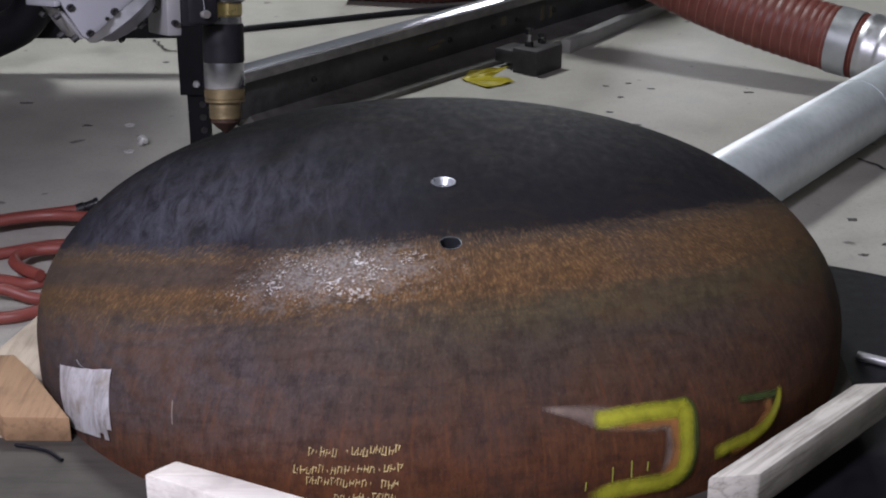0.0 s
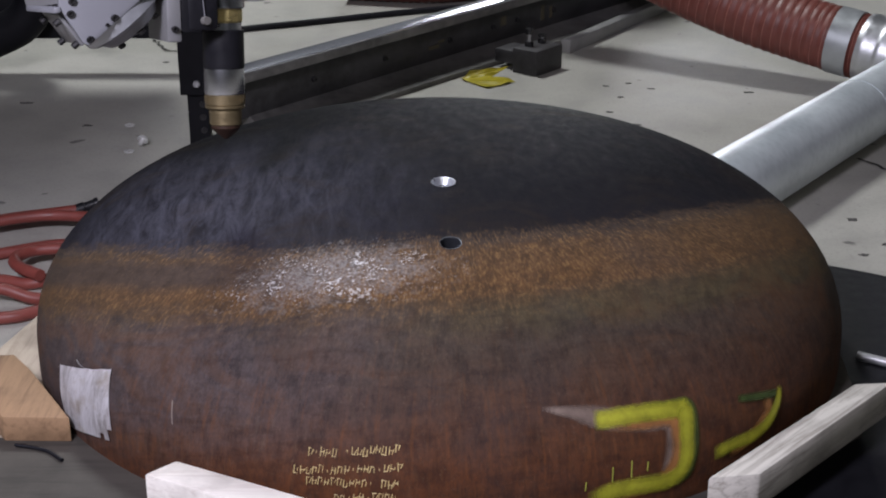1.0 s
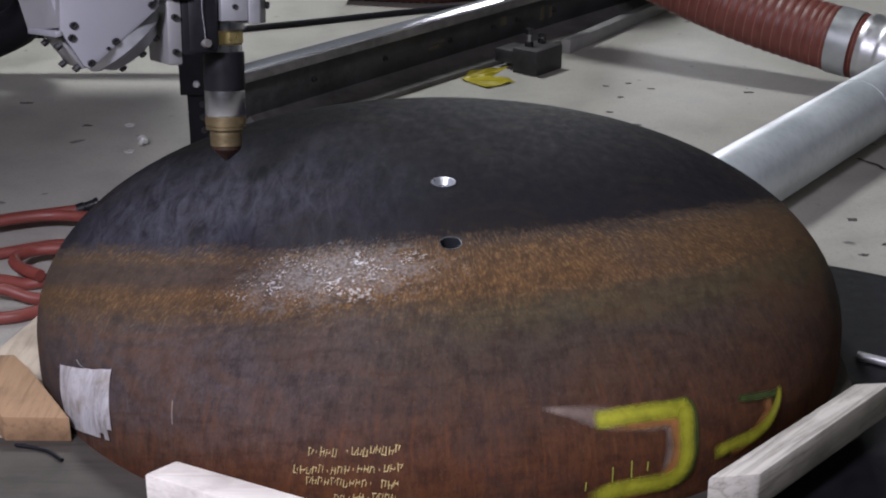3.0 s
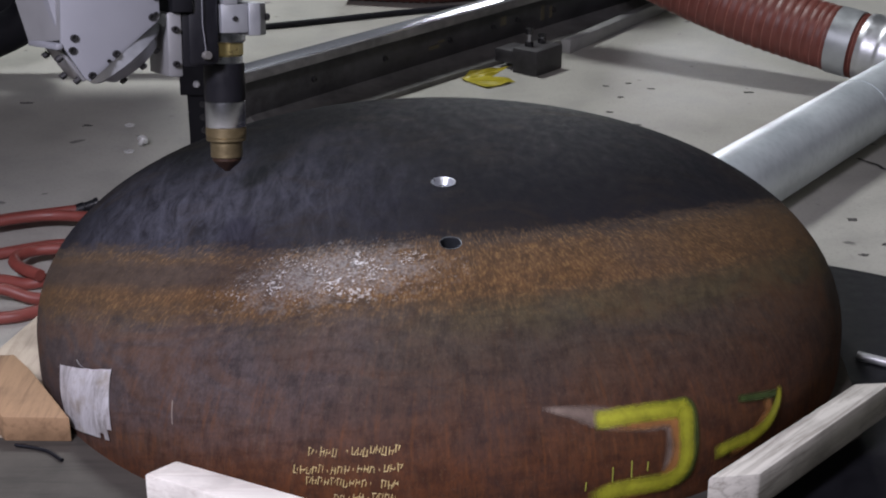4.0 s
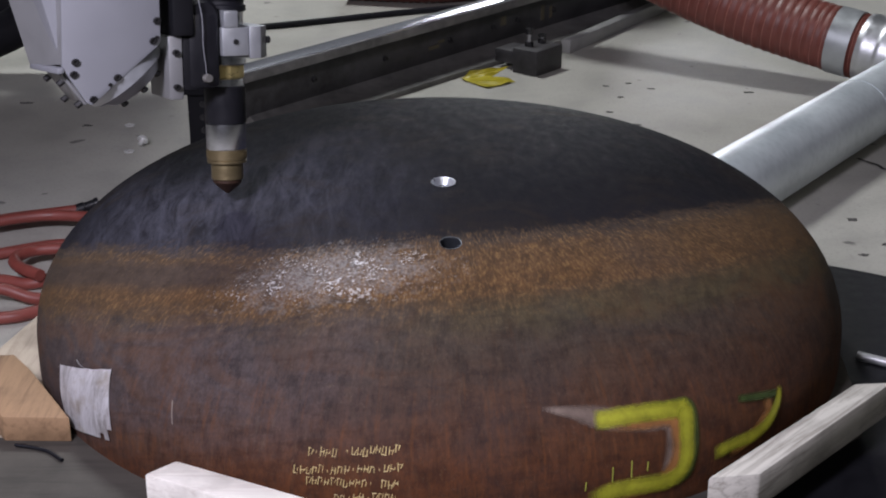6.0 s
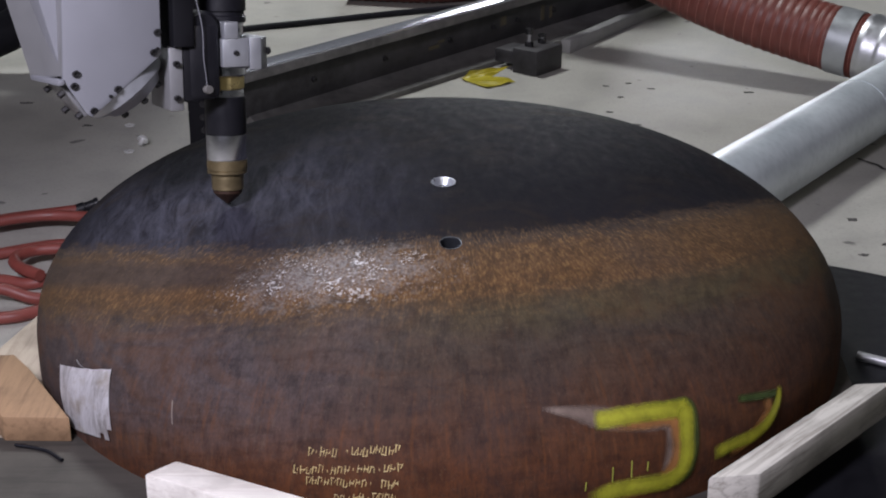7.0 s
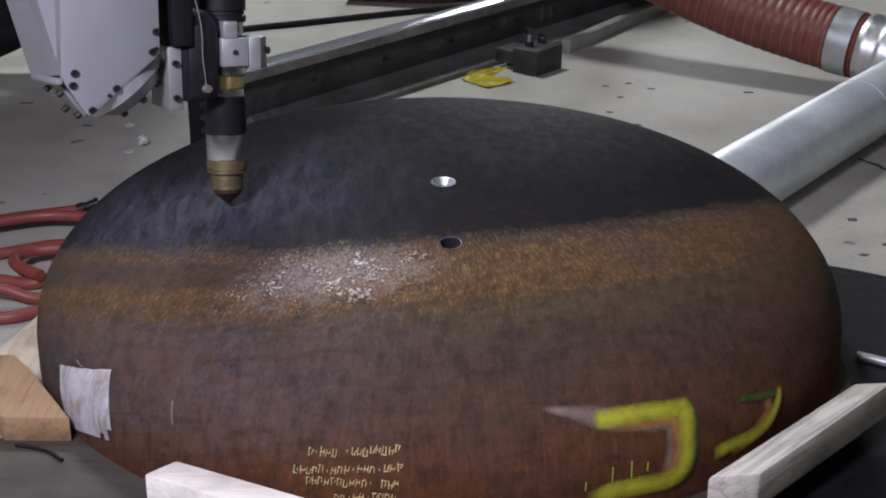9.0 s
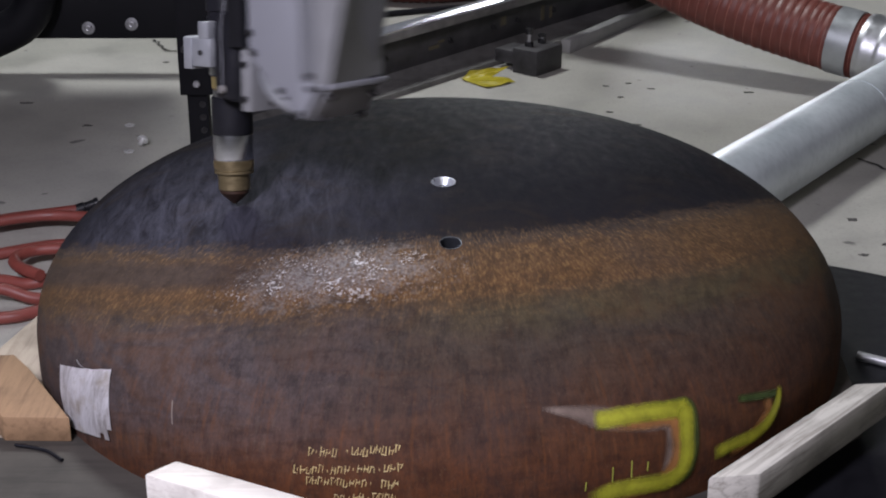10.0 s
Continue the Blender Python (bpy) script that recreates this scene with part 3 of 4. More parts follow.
def paper_tag():
    bm = bmesh.new()
    n = 12
    rng = random.Random(3)
    tl, tr, bl, br = (-147.3, 0.2576), (-135.2, 0.2952), (-144.9, 0.1760), (-132.6, 0.2080)
    grid = []
    for j in range(n + 1):
        row = []
        for i in range(n + 1):
            u, v = i / n, j / n
            a = (1 - v) * ((1 - u) * tl[0] + u * tr[0]) + v * ((1 - u) * bl[0] + u * br[0])
            z = (1 - v) * ((1 - u) * tl[1] + u * tr[1]) + v * ((1 - u) * bl[1] + u * br[1])
            z = max(RIM + 0.001, z + (rng.uniform(-0.0006, 0.0006) if j in (0, n) else 0))
            row.append(bm.verts.new(on_head(a, z, 0.0022 + 0.0012 * math.sin(5 * u + 3 * v) ** 2)[0]))
        grid.append(row)
    for j in range(n):
        for i in range(n):
            if j == n - 1 and i in (9, 11) or j == n - 2 and i == 11:
                continue
            bm.faces.new((grid[j][i], grid[j][i + 1], grid[j + 1][i + 1], grid[j + 1][i]))
    bmesh.ops.solidify(bm, geom=bm.faces[:], thickness=0.0007)
    tag = tagged(part("paper_label", bm, M_TAG, smooth=50), "blank stained whitish paper label stuck on the rusty steel", "label")
    tag.location = HEAD_AT
    p = on_head(-141.0, 0.278, 0.003)[0]
    part("wire_tie", tube(spline([p, p + Vector((-0.004, -0.002, 0.006)), p + Vector((-0.007, -0.002, 0.013))], 4), 0.0009, 6), M_ZINC, tag, "thin wire end")


# ---- blocks and deck under the head ----
def cribbing():
    deck = prism([(-0.69, -1.0), (0.0, -1.0), (0.0, -0.86), (0.605, -0.30), (0.650, 0.2), (0.62, 0.55), (-0.555, 0.55), (-0.555, -0.36), (-0.69, -0.36)], 0.135, RIM, 0.003)
    tagged(part("plywood_deck", deck, M_PLY, smooth=30), "dirty weathered plywood deck carrying the steel head", "plywood")
    plank = prism([(-0.668, 0.045), (-0.692, -0.06), (-0.76, -0.355), (-0.558, -0.355), (-0.558, 0.30), (-0.60, 0.30)], 0.135, RIM - 0.0006, 0.002)
    tagged(part("plank", plank, M_PALE2, smooth=30), "pale softwood board under the head's rim", "plank")
    for x, y in ((-0.5, 0.3), (-0.5, -0.7), (-0.63, -0.2)):
        tagged(part("support_block", box(0.1, 0.3, 0.135, pose(x, y, 0.0675, 0, 0, 0), 0.004), M_GREYWOOD, smooth=30), "rough wooden block under the plywood deck", "wood block", "blocks under the deck")
    tagged(part("wood_block", prism([(-0.511, -0.374), (-0.604, -0.372), (-0.75, -0.182), (-0.640, -0.178), (-0.604, -0.226)], RIM, 0.208, 0.002), M_TAN, smooth=30),
           "tan offcut of softwood plank wedged against the head", "wood block")
    tagged(part("wood_block", prism([(-0.371, -0.563), (-0.336, -0.529), (-0.02, -0.692), (-0.055, -0.726)], RIM, 0.232, 0.004), M_PALE, smooth=30),
           "pale fresh-cut timber lying against the head's rim", "wood block")
    tagged(part("timber", prism([(0.330, -0.572), (0.580, -0.318), (0.634, -0.314), (0.397, -0.562)], RIM + 0.008, 0.231, 0.003), M_GREYWOOD, smooth=30),
           "grey weathered timber bar propped along the head's rim", "timber")
    tagged(part("wood_block", prism([(0.20, -0.66), (0.28, -0.575), (0.335, -0.575), (0.335, -0.70)], RIM, 0.2, 0.003), M_GREYWOOD, smooth=30),
           "small grey wood offcut below the timber bar", "wood block")


def deck_strip():
    # thin dark strip just in front of the tan block
    path = spline([(-0.585, -0.388, 0.1732), (-0.559, -0.395, 0.1732), (-0.535, -0.406, 0.1732), (-0.511, -0.429, 0.1732)], 6)
    tagged(part("rubber_strap", tube(path, 0.0028, 8), M_BLACKPL, smooth=60), "short thin dark strip on the plywood deck", "strap")


def black_dish():
    prof = [(0.0, 0.0), (0.64, 0.0), (0.648, 0.01), (0.648, 0.122), (0.64, 0.133), (0.62, 0.1345), (0.0, 0.1345)]
    dish = part("steel_drum", lathe(prof, 96, pose(0.45, -0.25, 0)), M_BLACK, smooth=40)
    tagged(dish, "round black painted steel drum under the plywood deck", "steel drum")
    ring = lathe([(0.636, 0.1335), (0.652, 0.1335), (0.655, 0.129), (0.655, 0.112), (0.652, 0.108), (0.649, 0.108), (0.649, 0.128)], 96, pose(0.45, -0.25, 0))
    part("rim_band", ring, M_BLACK, dish, "rolled rim of the drum", smooth=40)
    # grey bar added where a highlight streak runs on the black base
    a, b = Vector((0.665, -0.05, 0.1425)), Vector((1.0, -0.27, 0.1425))
    tagged(part("steel_rod", tube([a, (a + b) / 2, b], 0.0075, 12), M_ZINC, smooth=40), "thin grey bar in place of a highlight streak on the black base", "rod")


# ---- rail, post and floor-standing gear ----
RAIL0 = Vector((-0.149, 1.907, 0))
RAIL_DIR = Vector((0.6405, 0.768, 0))
RAIL_N = Vector((0.768, -0.6405, 0))


def rail_box(s0, s1, n0, n1, z0, z1, bevel=0.002):
    mid = RAIL0 + RAIL_DIR * (s0 + s1) / 2 + RAIL_N * (n0 + n1) / 2
    m = Matrix.Translation((mid.x, mid.y, (z0 + z1) / 2)) @ Matrix.Rotation(math.atan2(RAIL_DIR.y, RAIL_DIR.x), 4, "Z")
    return box(s1 - s0, abs(n1 - n0), z1 - z0, m, bevel)


def robot_rail():
    rail = thing("robot_rail", "grey steel beam rail with shade-toned web and bright machined top", "rail")
    s0, s1 = -0.56, 1.75
    fl = bmesh.new()
    ends = []
    for s in (-0.45, s1):
        ends.append([fl.verts.new((*(RAIL0 + RAIL_DIR * s + RAIL_N * n).xy, z)) for n, z in ((0, 0), (0, 0.015), (-0.09, 0.024), (-0.108, 0.034), (-0.122, 0.034), (-0.14, 0.024), (-0.23, 0.015), (-0.23, 0))])
    fl.faces.new(ends[0])
    fl.faces.new(ends[1])
    for i in range(8):
        fl.faces.new((ends[0][i], ends[0][i - 1], ends[1][i - 1], ends[1][i]))
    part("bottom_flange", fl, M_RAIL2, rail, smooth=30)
    # web in the darker copy, which carries its shade
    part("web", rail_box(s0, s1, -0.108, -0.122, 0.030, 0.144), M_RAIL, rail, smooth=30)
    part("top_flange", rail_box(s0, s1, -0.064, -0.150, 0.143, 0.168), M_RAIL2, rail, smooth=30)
    part("running_strip", rail_box(s0, s1, -0.066, -0.128, 0.168, 0.174), M_BRIGHT, rail, "bright machined running surface", smooth=30)
    for s in (-0.2, 0.1, 0.4, 0.62, 0.75, 0.95):
        o = RAIL0 + RAIL_DIR * s + RAIL_N * -0.108 + Vector((0, 0, 0.085))
        part("web_bolt", bolt_head(0.009, 0.008, along(o, RAIL_N)), M_BOLT, rail)
    for s, z, w, h in ((0.30, 0.075, 0.05, 0.012), (0.345, 0.088, 0.03, 0.008), (0.66, 0.095, 0.03, 0.03), (0.88, 0.085, 0.02, 0.05), (0.93, 0.08, 0.015, 0.04)):
        part("paint_smear", rail_box(s, s + w, -0.108, -0.1065, z - h / 2, z + h / 2, 0.0004), M_SMEAR, rail, "faint ochre paint smear")
    # levelling foot with its screws
    foot = thing("levelling_foot", "dark steel levelling block with screws beside the rail", "rail foot")
    part("block", rail_box(0.47, 0.605, 0.085, 0.178, 0.0, 0.078, 0.004), M_RAIL, foot, smooth=30)
    part("tab", rail_box(0.49, 0.585, 0.003, 0.084, 0.018, 0.060, 0.003), M_RAIL, foot, smooth=30)
    for s, n, h in ((0.515, 0.115, 0.055), (0.575, 0.12, 0.028)):
        o = RAIL0 + RAIL_DIR * s + RAIL_N * n
        part("screw", lathe([(0, 0.077), (0.006, 0.077), (0.006, 0.078 + h), (0, 0.078 + h)], 12, Matrix.Translation(o)), M_ZINC, foot, smooth=30)
        part("nut", lathe([(0, 0.078), (0.013, 0.078), (0.013, 0.092), (0, 0.092)], 6, Matrix.Translation(o)), M_BOLT, foot)
        part("nut", lathe([(0, 0.078 + h * 0.7), (0.012, 0.078 + h * 0.7), (0.012, 0.078 + h), (0, 0.078 + h)], 6, Matrix.Translation(o)), M_BOLT, foot)
    # square tube lying beyond the foot
    a, b = Vector((0.40, 2.443, 0.022)), Vector((0.90, 3.21, 0.022))
    m = along((a + b) / 2, b - a)
    tagged(part("square_tube", box(0.035, 0.044, (b - a).length, m, 0.004), M_TUBE, smooth=30), "grey steel square tube lying on the floor", "steel tube")
    tagged(part("machine_block", box(0.3, 0.3, 0.6, pose(0.46, 3.06, 0.3, 0, 0, 50), 0.01), M_BLACK, smooth=30), "black steel machine base at the rail's far end", "machine block")


def support_post():
    post = thing("support_post", "black perforated steel post with a cross beam", "post")
    # perforated tube: its holes are discs on the face, their inner shade put into the colour
    y = 1.40
    part("tube", box(0.052, 0.04, 0.52, pose(-0.615, y + 0.012, 0.26), 0.003), M_BLACK, post, smooth=30)
    part("clamp_plate", box(0.085, 0.012, 0.62, pose(-0.612, y - 0.018, 0.475), 0.002), M_BLACK, post, smooth=30)
    for k in range(4):
        z = 0.035 + 0.034 * k
        part("hole_rim", lathe([(0.0085, 0.0), (0.0085, 0.0015), (0.0062, 0.0015), (0.0060, 0.0003), (0, 0.0003)], 16, along((-0.603, y - 0.008, z), (0, -1, 0))), M_BOLT, post, "dark disc for a punched hole")
    for z in (0.195,):
        part("bolt", bolt_head(0.009, 0.007, along((-0.612, y - 0.024, z), (0, -1, 0))), M_ZINC, post, "zinc bolt")
    # the machine's dark carriage, hung clear of the floor behind the post; column and body are unseen
    yb = 2.20
    car = thing("machine_carriage", "black steel machine frame with bolted cross beam, on low feet, plus an unseen shade block", "machine carriage")
    part("cross_beam", box(1.91, 0.03, 0.17, pose(-1.742, yb + 0.015, 0.193), 0.006), M_BLACK, car, smooth=30)
    part("column", box(0.3, 0.24, 2.6, pose(-2.36, yb - 0.16, 1.3), 0.01), M_BLACK, car, smooth=30)
    # box added out of view to throw shade on the left floor
    part("body", box(1.62, 0.52, 1.55, pose(-1.61, yb - 0.20, 1.54), 0.03), M_BLACK, car, smooth=30)
    part("foot", box(0.1, 0.05, 0.109, pose(-1.7, yb + 0.03, 0.0545), 0.004), M_BLACK, car, smooth=30)
    for x, z in ((-1.073, 0.142), (-0.941, 0.154)):
        part("bolt", lathe([(0, 0), (0.0195, 0), (0.0195, 0.003), (0.013, 0.004), (0.012, 0.012), (0.007, 0.013), (0, 0.009)], 18, along((x, yb - 0.001, z), (0, -1, 0))), M_ZINC, car, "zinc bolt with washer", smooth=30)
    cable = tube(spline([(-1.19, yb - 0.075, 0.40), (-1.20, yb - 0.075, 0.26), (-1.25, yb - 0.08, 0.178), (-1.36, yb - 0.08, 0.122), (-1.50, yb - 0.08, 0.064), (-1.75, yb - 0.1, 0.062), (-2.1, yb, 0.062)], 10), 0.06, 16)
    tagged(part("cable_sleeve", cable, M_BLACK, smooth=40), "thick black cable sleeve sagging to the floor", "cable")


def ducts():
    a, b = Vector((0.705, 0.985, 0.0875)), Vector((0.997, 1.374, 0.0875))
    d = (b - a).normalized()
    galv = tagged(part("metal_duct", tube([a - d * 0.55 + d * 0.06 * i for i in range(40)], 0.086, 40), M_DUCT, smooth=40), "dented galvanised sheet-metal duct lying on the floor", "duct")
    for s in (0.62, 1.25):
        part("duct_seam", tube([a + d * (s + 0.004 * i) for i in range(3)], 0.0874, 40), M_DUCT, galv, "raised joint of the duct", smooth=40)
    # corrugated red duct, strapped to a metal collar
    ends = [Vector((0.335, 2.56, 0.46)), Vector((0.595, 2.378, 0.322)), Vector((0.884, 2.187, 0.212)), Vector((1.155, 2.008, 0.152)), Vector((1.225, 1.963, 0.140)), Vector((1.36, 1.875, 0.118))]
    path = spline(ends, 90)
    step = (path[100] - path[99]).length
    red = tagged(part("flexible_duct", tube(path, lambda i: 0.0925 + 0.0030 * abs(math.sin(math.pi * i * step / 0.028)), 36), M_RED, smooth=60), "red corrugated flexible fume extraction duct", "duct")
    ridges, last, run = bmesh.new(), 0.0, 0.0
    for i in range(2, len(path) - 2):
        run += (path[i] - path[i - 1]).length
        if run - last > 0.028:
            last = run
            m = along(path[i], path[i + 1] - path[i - 1])
            lathe([(0.0953, -0.0009), (0.0963, 0.0), (0.0953, 0.0009)], 36, m, ridges)
    tagged(part("wire_ridge", ridges, M_RIDGE, red, "pale worn ridges over the duct's wire"), kind="stuff")
    ub = (ends[4] - ends[3]).normalized()
    # band and tape
    part("clamp_band", tube([ends[3] - ub * 0.008 + ub * 0.011 * i for i in range(7)], 0.0985, 40), M_BAND, red, "wide galvanised clamp band", smooth=40)
    part("foil_tape", tube([ends[3] + ub * 0.078 + ub * 0.01 * i for i in range(14)], lambda i: 0.098 + 0.0012 * ((i * 7) % 5), 40), M_FOIL, red, "crumpled silver foil tape", smooth=60)
    far = spline([(-0.35, 3.25, 0.09), (-0.02, 3.2, 0.09), (0.25, 3.32, 0.09)], 60)
    tagged(part("flexible_duct", tube(far, lambda i: 0.085 + 0.004 * abs(math.sin(math.pi * i / 5)), 24), M_RED, smooth=60), "dark red corrugated duct lying behind the rail", "duct")


def hoses():
    pts = [(-0.825, 0.965), (-0.90, 0.935), (-0.99, 0.897), (-1.2, 0.78), (-1.25, 0.52), (-1.0, 0.36), (-0.84, 0.373), (-0.773, 0.407), (-0.62, 0.52), (-0.66, 0.78),
           (-0.827, 0.862), (-0.968, 0.828), (-1.15, 0.7), (-1.1, 0.51), (-0.98, 0.462), (-0.864, 0.461), (-0.781, 0.463), (-0.66, 0.53), (-0.68, 0.71), (-0.807, 0.75),
           (-0.93, 0.698), (-1.04, 0.63), (-0.99, 0.57), (-0.892, 0.557), (-0.818, 0.541), (-0.74, 0.58), (-0.75, 0.65), (-0.792, 0.667), (-0.848, 0.656), (-0.874, 0.61), (-0.85, 0.565), (-0.80, 0.525)]
    path = spline([(x, y, 0.0135 + 0.0235 * (i / len(pts) * 2 % 1 > 0.5)) for i, (x, y) in enumerate(pts)], 10)
    hose = tagged(part("air_hose", tube(path, 0.0125, 12), M_HOSE, smooth=60), "coiled red rubber air hose on the floor", "hose")
    p = Vector((-0.825, 0.965, 0.014))
    d = Vector((0.85, 0.25, 0.25)).normalized()
    part("connector", lathe([(0, -0.02), (0.014, -0.02), (0.014, 0.012), (0.011, 0.014), (0.011, 0.034), (0.013, 0.036), (0.013, 0.045), (0, 0.045)], 16, along(p, d)), M_BLACKPL, hose, "black hose connector", smooth=30)
    cab = spline([(-0.75, 2.70, 0.011), (-0.679, 2.738, 0.011), (-0.417, 2.856, 0.011), (-0.124, 2.997, 0.011), (0.2, 3.12, 0.011)], 8)
    tagged(part("floor_cable", tube(cab, 0.011, 8), M_BLACKPL, smooth=60), "black cable lying across the floor", "cable")


def floor_litter():
    # folded yellow film
    bm = bmesh.new()
    v = [bm.verts.new(p) for p in ((0.0575, 2.118, 0.004), (0.1351, 2.020, 0.004), (0.2205, 2.085, 0.008), (0.15, 2.13, 0.012), (0.085, 2.135, 0.024), (0.205, 2.165, 0.030))]
    bm.faces.new((v[0], v[1], v[2], v[3]))
    bm.faces.new((v[0], v[3], v[5], v[4]))
    bmesh.ops.subdivide_edges(bm, edges=bm.edges[:], cuts=3, use_grid_fill=True)
    rng = random.Random(2)
    for q in bm.verts:
        q.co.z = max(0.004, q.co.z + rng.uniform(-0.004, 0.004))
    bmesh.ops.solidify(bm, geom=bm.faces[:], thickness=0.0015)
    tagged(part("yellow_wrapper", bm, M_YELLOW), "crumpled yellow plastic wrapper on the floor", "wrapper")
    for x, y in ((-0.85, 1.654), (-0.806, 1.425)):
        tagged(part("washer", lathe([(0.007, 0.002), (0.0135, 0.002), (0.0135, 0.0045), (0.007, 0.0045)], 24, pose(x, y, -0.0015), closed=True), M_WASHER, smooth=30), "loose zinc washer on the floor", "washer", "loose washers")
    bm = lathe([(0, 0), (0.006, 0), (0.006, 0.014), (0.014, 0.014), (0.014, 0.018), (0.010, 0.024), (0, 0.026)], 18, pose(-0.782, 1.452, 0.012, -50, 30, 0))
    tagged(part("bolt", bm, M_WASHER, smooth=30), "loose round-headed bolt lying on the floor", "bolt")
    spots = [(-1.19, 1.873, .022), (-0.965, 1.654, .020), (-0.87, 2.33, .012), (0.42, 1.70, .02), (0.47, 1.78, .014), (0.53, 1.66, .016), (0.36, 1.74, .012), (0.62, 2.02, .012),
             (0.90, 1.98, .018), (0.56, 2.08, .013), (0.49, 2.05, .012), (0.93, 0.93, .016), (1.0, 0.86, .014), (0.97, 0.78, .02), (0.9, 0.72, .013), (0.52, 1.93, .011)]
    rng = random.Random(8)
    for x, y, r in spots:
        pts = []
        for k in range(14):
            a = 2 * math.pi * k / 14
            q = 0.62 * r * rng.uniform(0.35, 1.15)
            pts.append((x + 1.5 * q * math.cos(a), y + 0.8 * q * math.sin(a)))
        tagged(part("dirt_spot", prism(pts, 0.0003, 0.002), M_DIRT), "dark flat blob of dirt on the concrete", "dirt", "dirt spots", kind="structure")


# ---- the robot wrist with its cutting torch; origin at the torch's tip, arm towards +y ----
def robot():
    rob = thing("cutting_robot", "light grey robot wrist carrying a plasma cutting torch", "robot")
    torch = part("torch", lathe([(0, 0.0729), (0.0277, 0.0729), (0.0282, 0.0745), (0.0282, 0.1135), (0.0272, 0.115), (0, 0.115)], 40), M_CHROME, rob, "turned steel torch barrel", smooth=30)
    part("nozzle", lathe([(0, 0.0), (0.003, 0.0), (0.006, 0.003), (0.016, 0.0125), (0.0205, 0.0185), (0.0205, 0.0235), (0, 0.0235)], 32), M_COPPER, torch, "burnt copper nozzle", smooth=30)
    part("shield_cap", lathe([(0, 0.0232), (0.0212, 0.0232), (0.0224, 0.0245), (0.0228, 0.0505), (0, 0.0505)], 40), M_BRASS, torch, "dull brass shield cap", smooth=30)
    part("retaining_cap", lathe([(0, 0.0500), (0.0268, 0.0500), (0.0280, 0.0512), (0.0280, 0.0545), (0.0268, 0.0556), (0.0280, 0.0568), (0.0280, 0.0715), (0.027, 0.0729), (0, 0.0729)], 40), M_BRASS, torch, "grooved brass retaining cap", smooth=30)
    kn = bmesh.new()
    for k in range(44):
        a = 2 * math.pi * k / 44
        box(0.0010, 0.0018, 0.0090, pose(0.0280 * math.cos(a), 0.0280 * math.sin(a), 0.0650, 0, 0, math.degrees(a)), 0, kn)
    part("knurl", kn, M_BRASS, torch, "knurled grip of the cap")
    part("sleeve", lathe([(0, 0.115), (0.0283, 0.115), (0.0288, 0.117), (0.0288, 0.173), (0.0275, 0.175), (0, 0.175)], 40), M_BLACKPL, torch, "black rubber sleeve", smooth=30)
    part("ring", lathe([(0, 0.175), (0.0262, 0.175), (0.0262, 0.186), (0.0254, 0.187), (0, 0.187)], 40), M_CHROME, torch, "bright steel ring", smooth=30)
    part("coupling_nut", lathe([(0, 0.187), (0.0262, 0.187), (0.0280, 0.189), (0.0280, 0.206), (0.0265, 0.208), (0, 0.208)], 12), M_GOLD, torch, "yellow brass coupling nut", smooth=20)
    part("collar", lathe([(0, 0.208), (0.029, 0.208), (0.031, 0.210), (0.031, 0.222), (0, 0.222)], 40), M_CHROME, torch, smooth=30)
    part("mount_tube", lathe([(0, 0.216), (0.0283, 0.216), (0.0283, 0.292), (0, 0.292)], 40), M_CHROME, torch, "bright mounting tube", smooth=30)
    part("hose_end", lathe([(0, 0.292), (0.031, 0.292), (0.0325, 0.294), (0.0325, 0.302), (0.030, 0.304), (0.030, 0.309), (0.0325, 0.311), (0.0325, 0.33), (0.028, 0.335), (0.028, 0.62), (0, 0.62)], 24), M_BLACKPL, torch, "black ribbed hose end", smooth=30)
    # split clamp
    front = prism([(-0.054, -0.0195), (-0.054, -0.036), (-0.038, -0.050), (0.038, -0.050), (0.054, -0.036), (0.054, -0.0195)], 0.216, 0.266, 0.0015)
    clamp = part("clamp", front, M_ALU, rob, "split aluminium clamp block", smooth=30)
    part("clamp_half", box(0.106, 0.038, 0.044, pose(0, 0.0, 0.243), 0.0015), M_ALU, clamp, smooth=30)
    for sx in (-1, 1):
        part("bolt", bolt_head(0.006, 0.005, along((sx * 0.040, -0.0485, 0.244), (0, -1, 0))), M_BOLT, clamp)
        part("side_screw", bolt_head(0.004, 0.003, along((sx * 0.053, 0.0, 0.243), (sx, 0, 0))), M_BOLT, clamp)
        part("lug", box(0.024, 0.02, 0.026, pose(sx * 0.042, 0.006, 0.278), 0.0015), M_ALU, clamp, smooth=30)
        part("bolt", bolt_head(0.005, 0.004, along((sx * 0.042, -0.004, 0.278), (0, -1, 0))), M_BOLT, clamp)
    # black bracket and break-away body
    br = part("bracket", box(0.100, 0.046, 0.118, pose(0, 0.043, 0.246), 0.010), M_BLACKPL, rob, "black torch bracket", smooth=40)
    part("bracket_cap", lathe([(0, -0.047), (0.018, -0.047), (0.023, -0.042), (0.023, 0.042), (0.018, 0.047), (0, 0.047)], 28, along((0, 0.043, 0.302), (1, 0, 0))), M_BLACKPL, br, smooth=40)
    part("back_plate", box(0.112, 0.030, 0.46, pose(0, 0.073, 0.50), 0.004), M_BLACK, br, "black mounting plate", smooth=30)
    part("web_plate", box(0.092, 0.030, 0.10, pose(0, 0.058, 0.235), 0.004), M_BLACK, br, smooth=30)
    part("mount_plate", box(0.094, 0.020, 0.098, pose(0, 0.083, 0.221), 0.003), M_ROBOT2, br, "grey cast mounting flange", smooth=30)
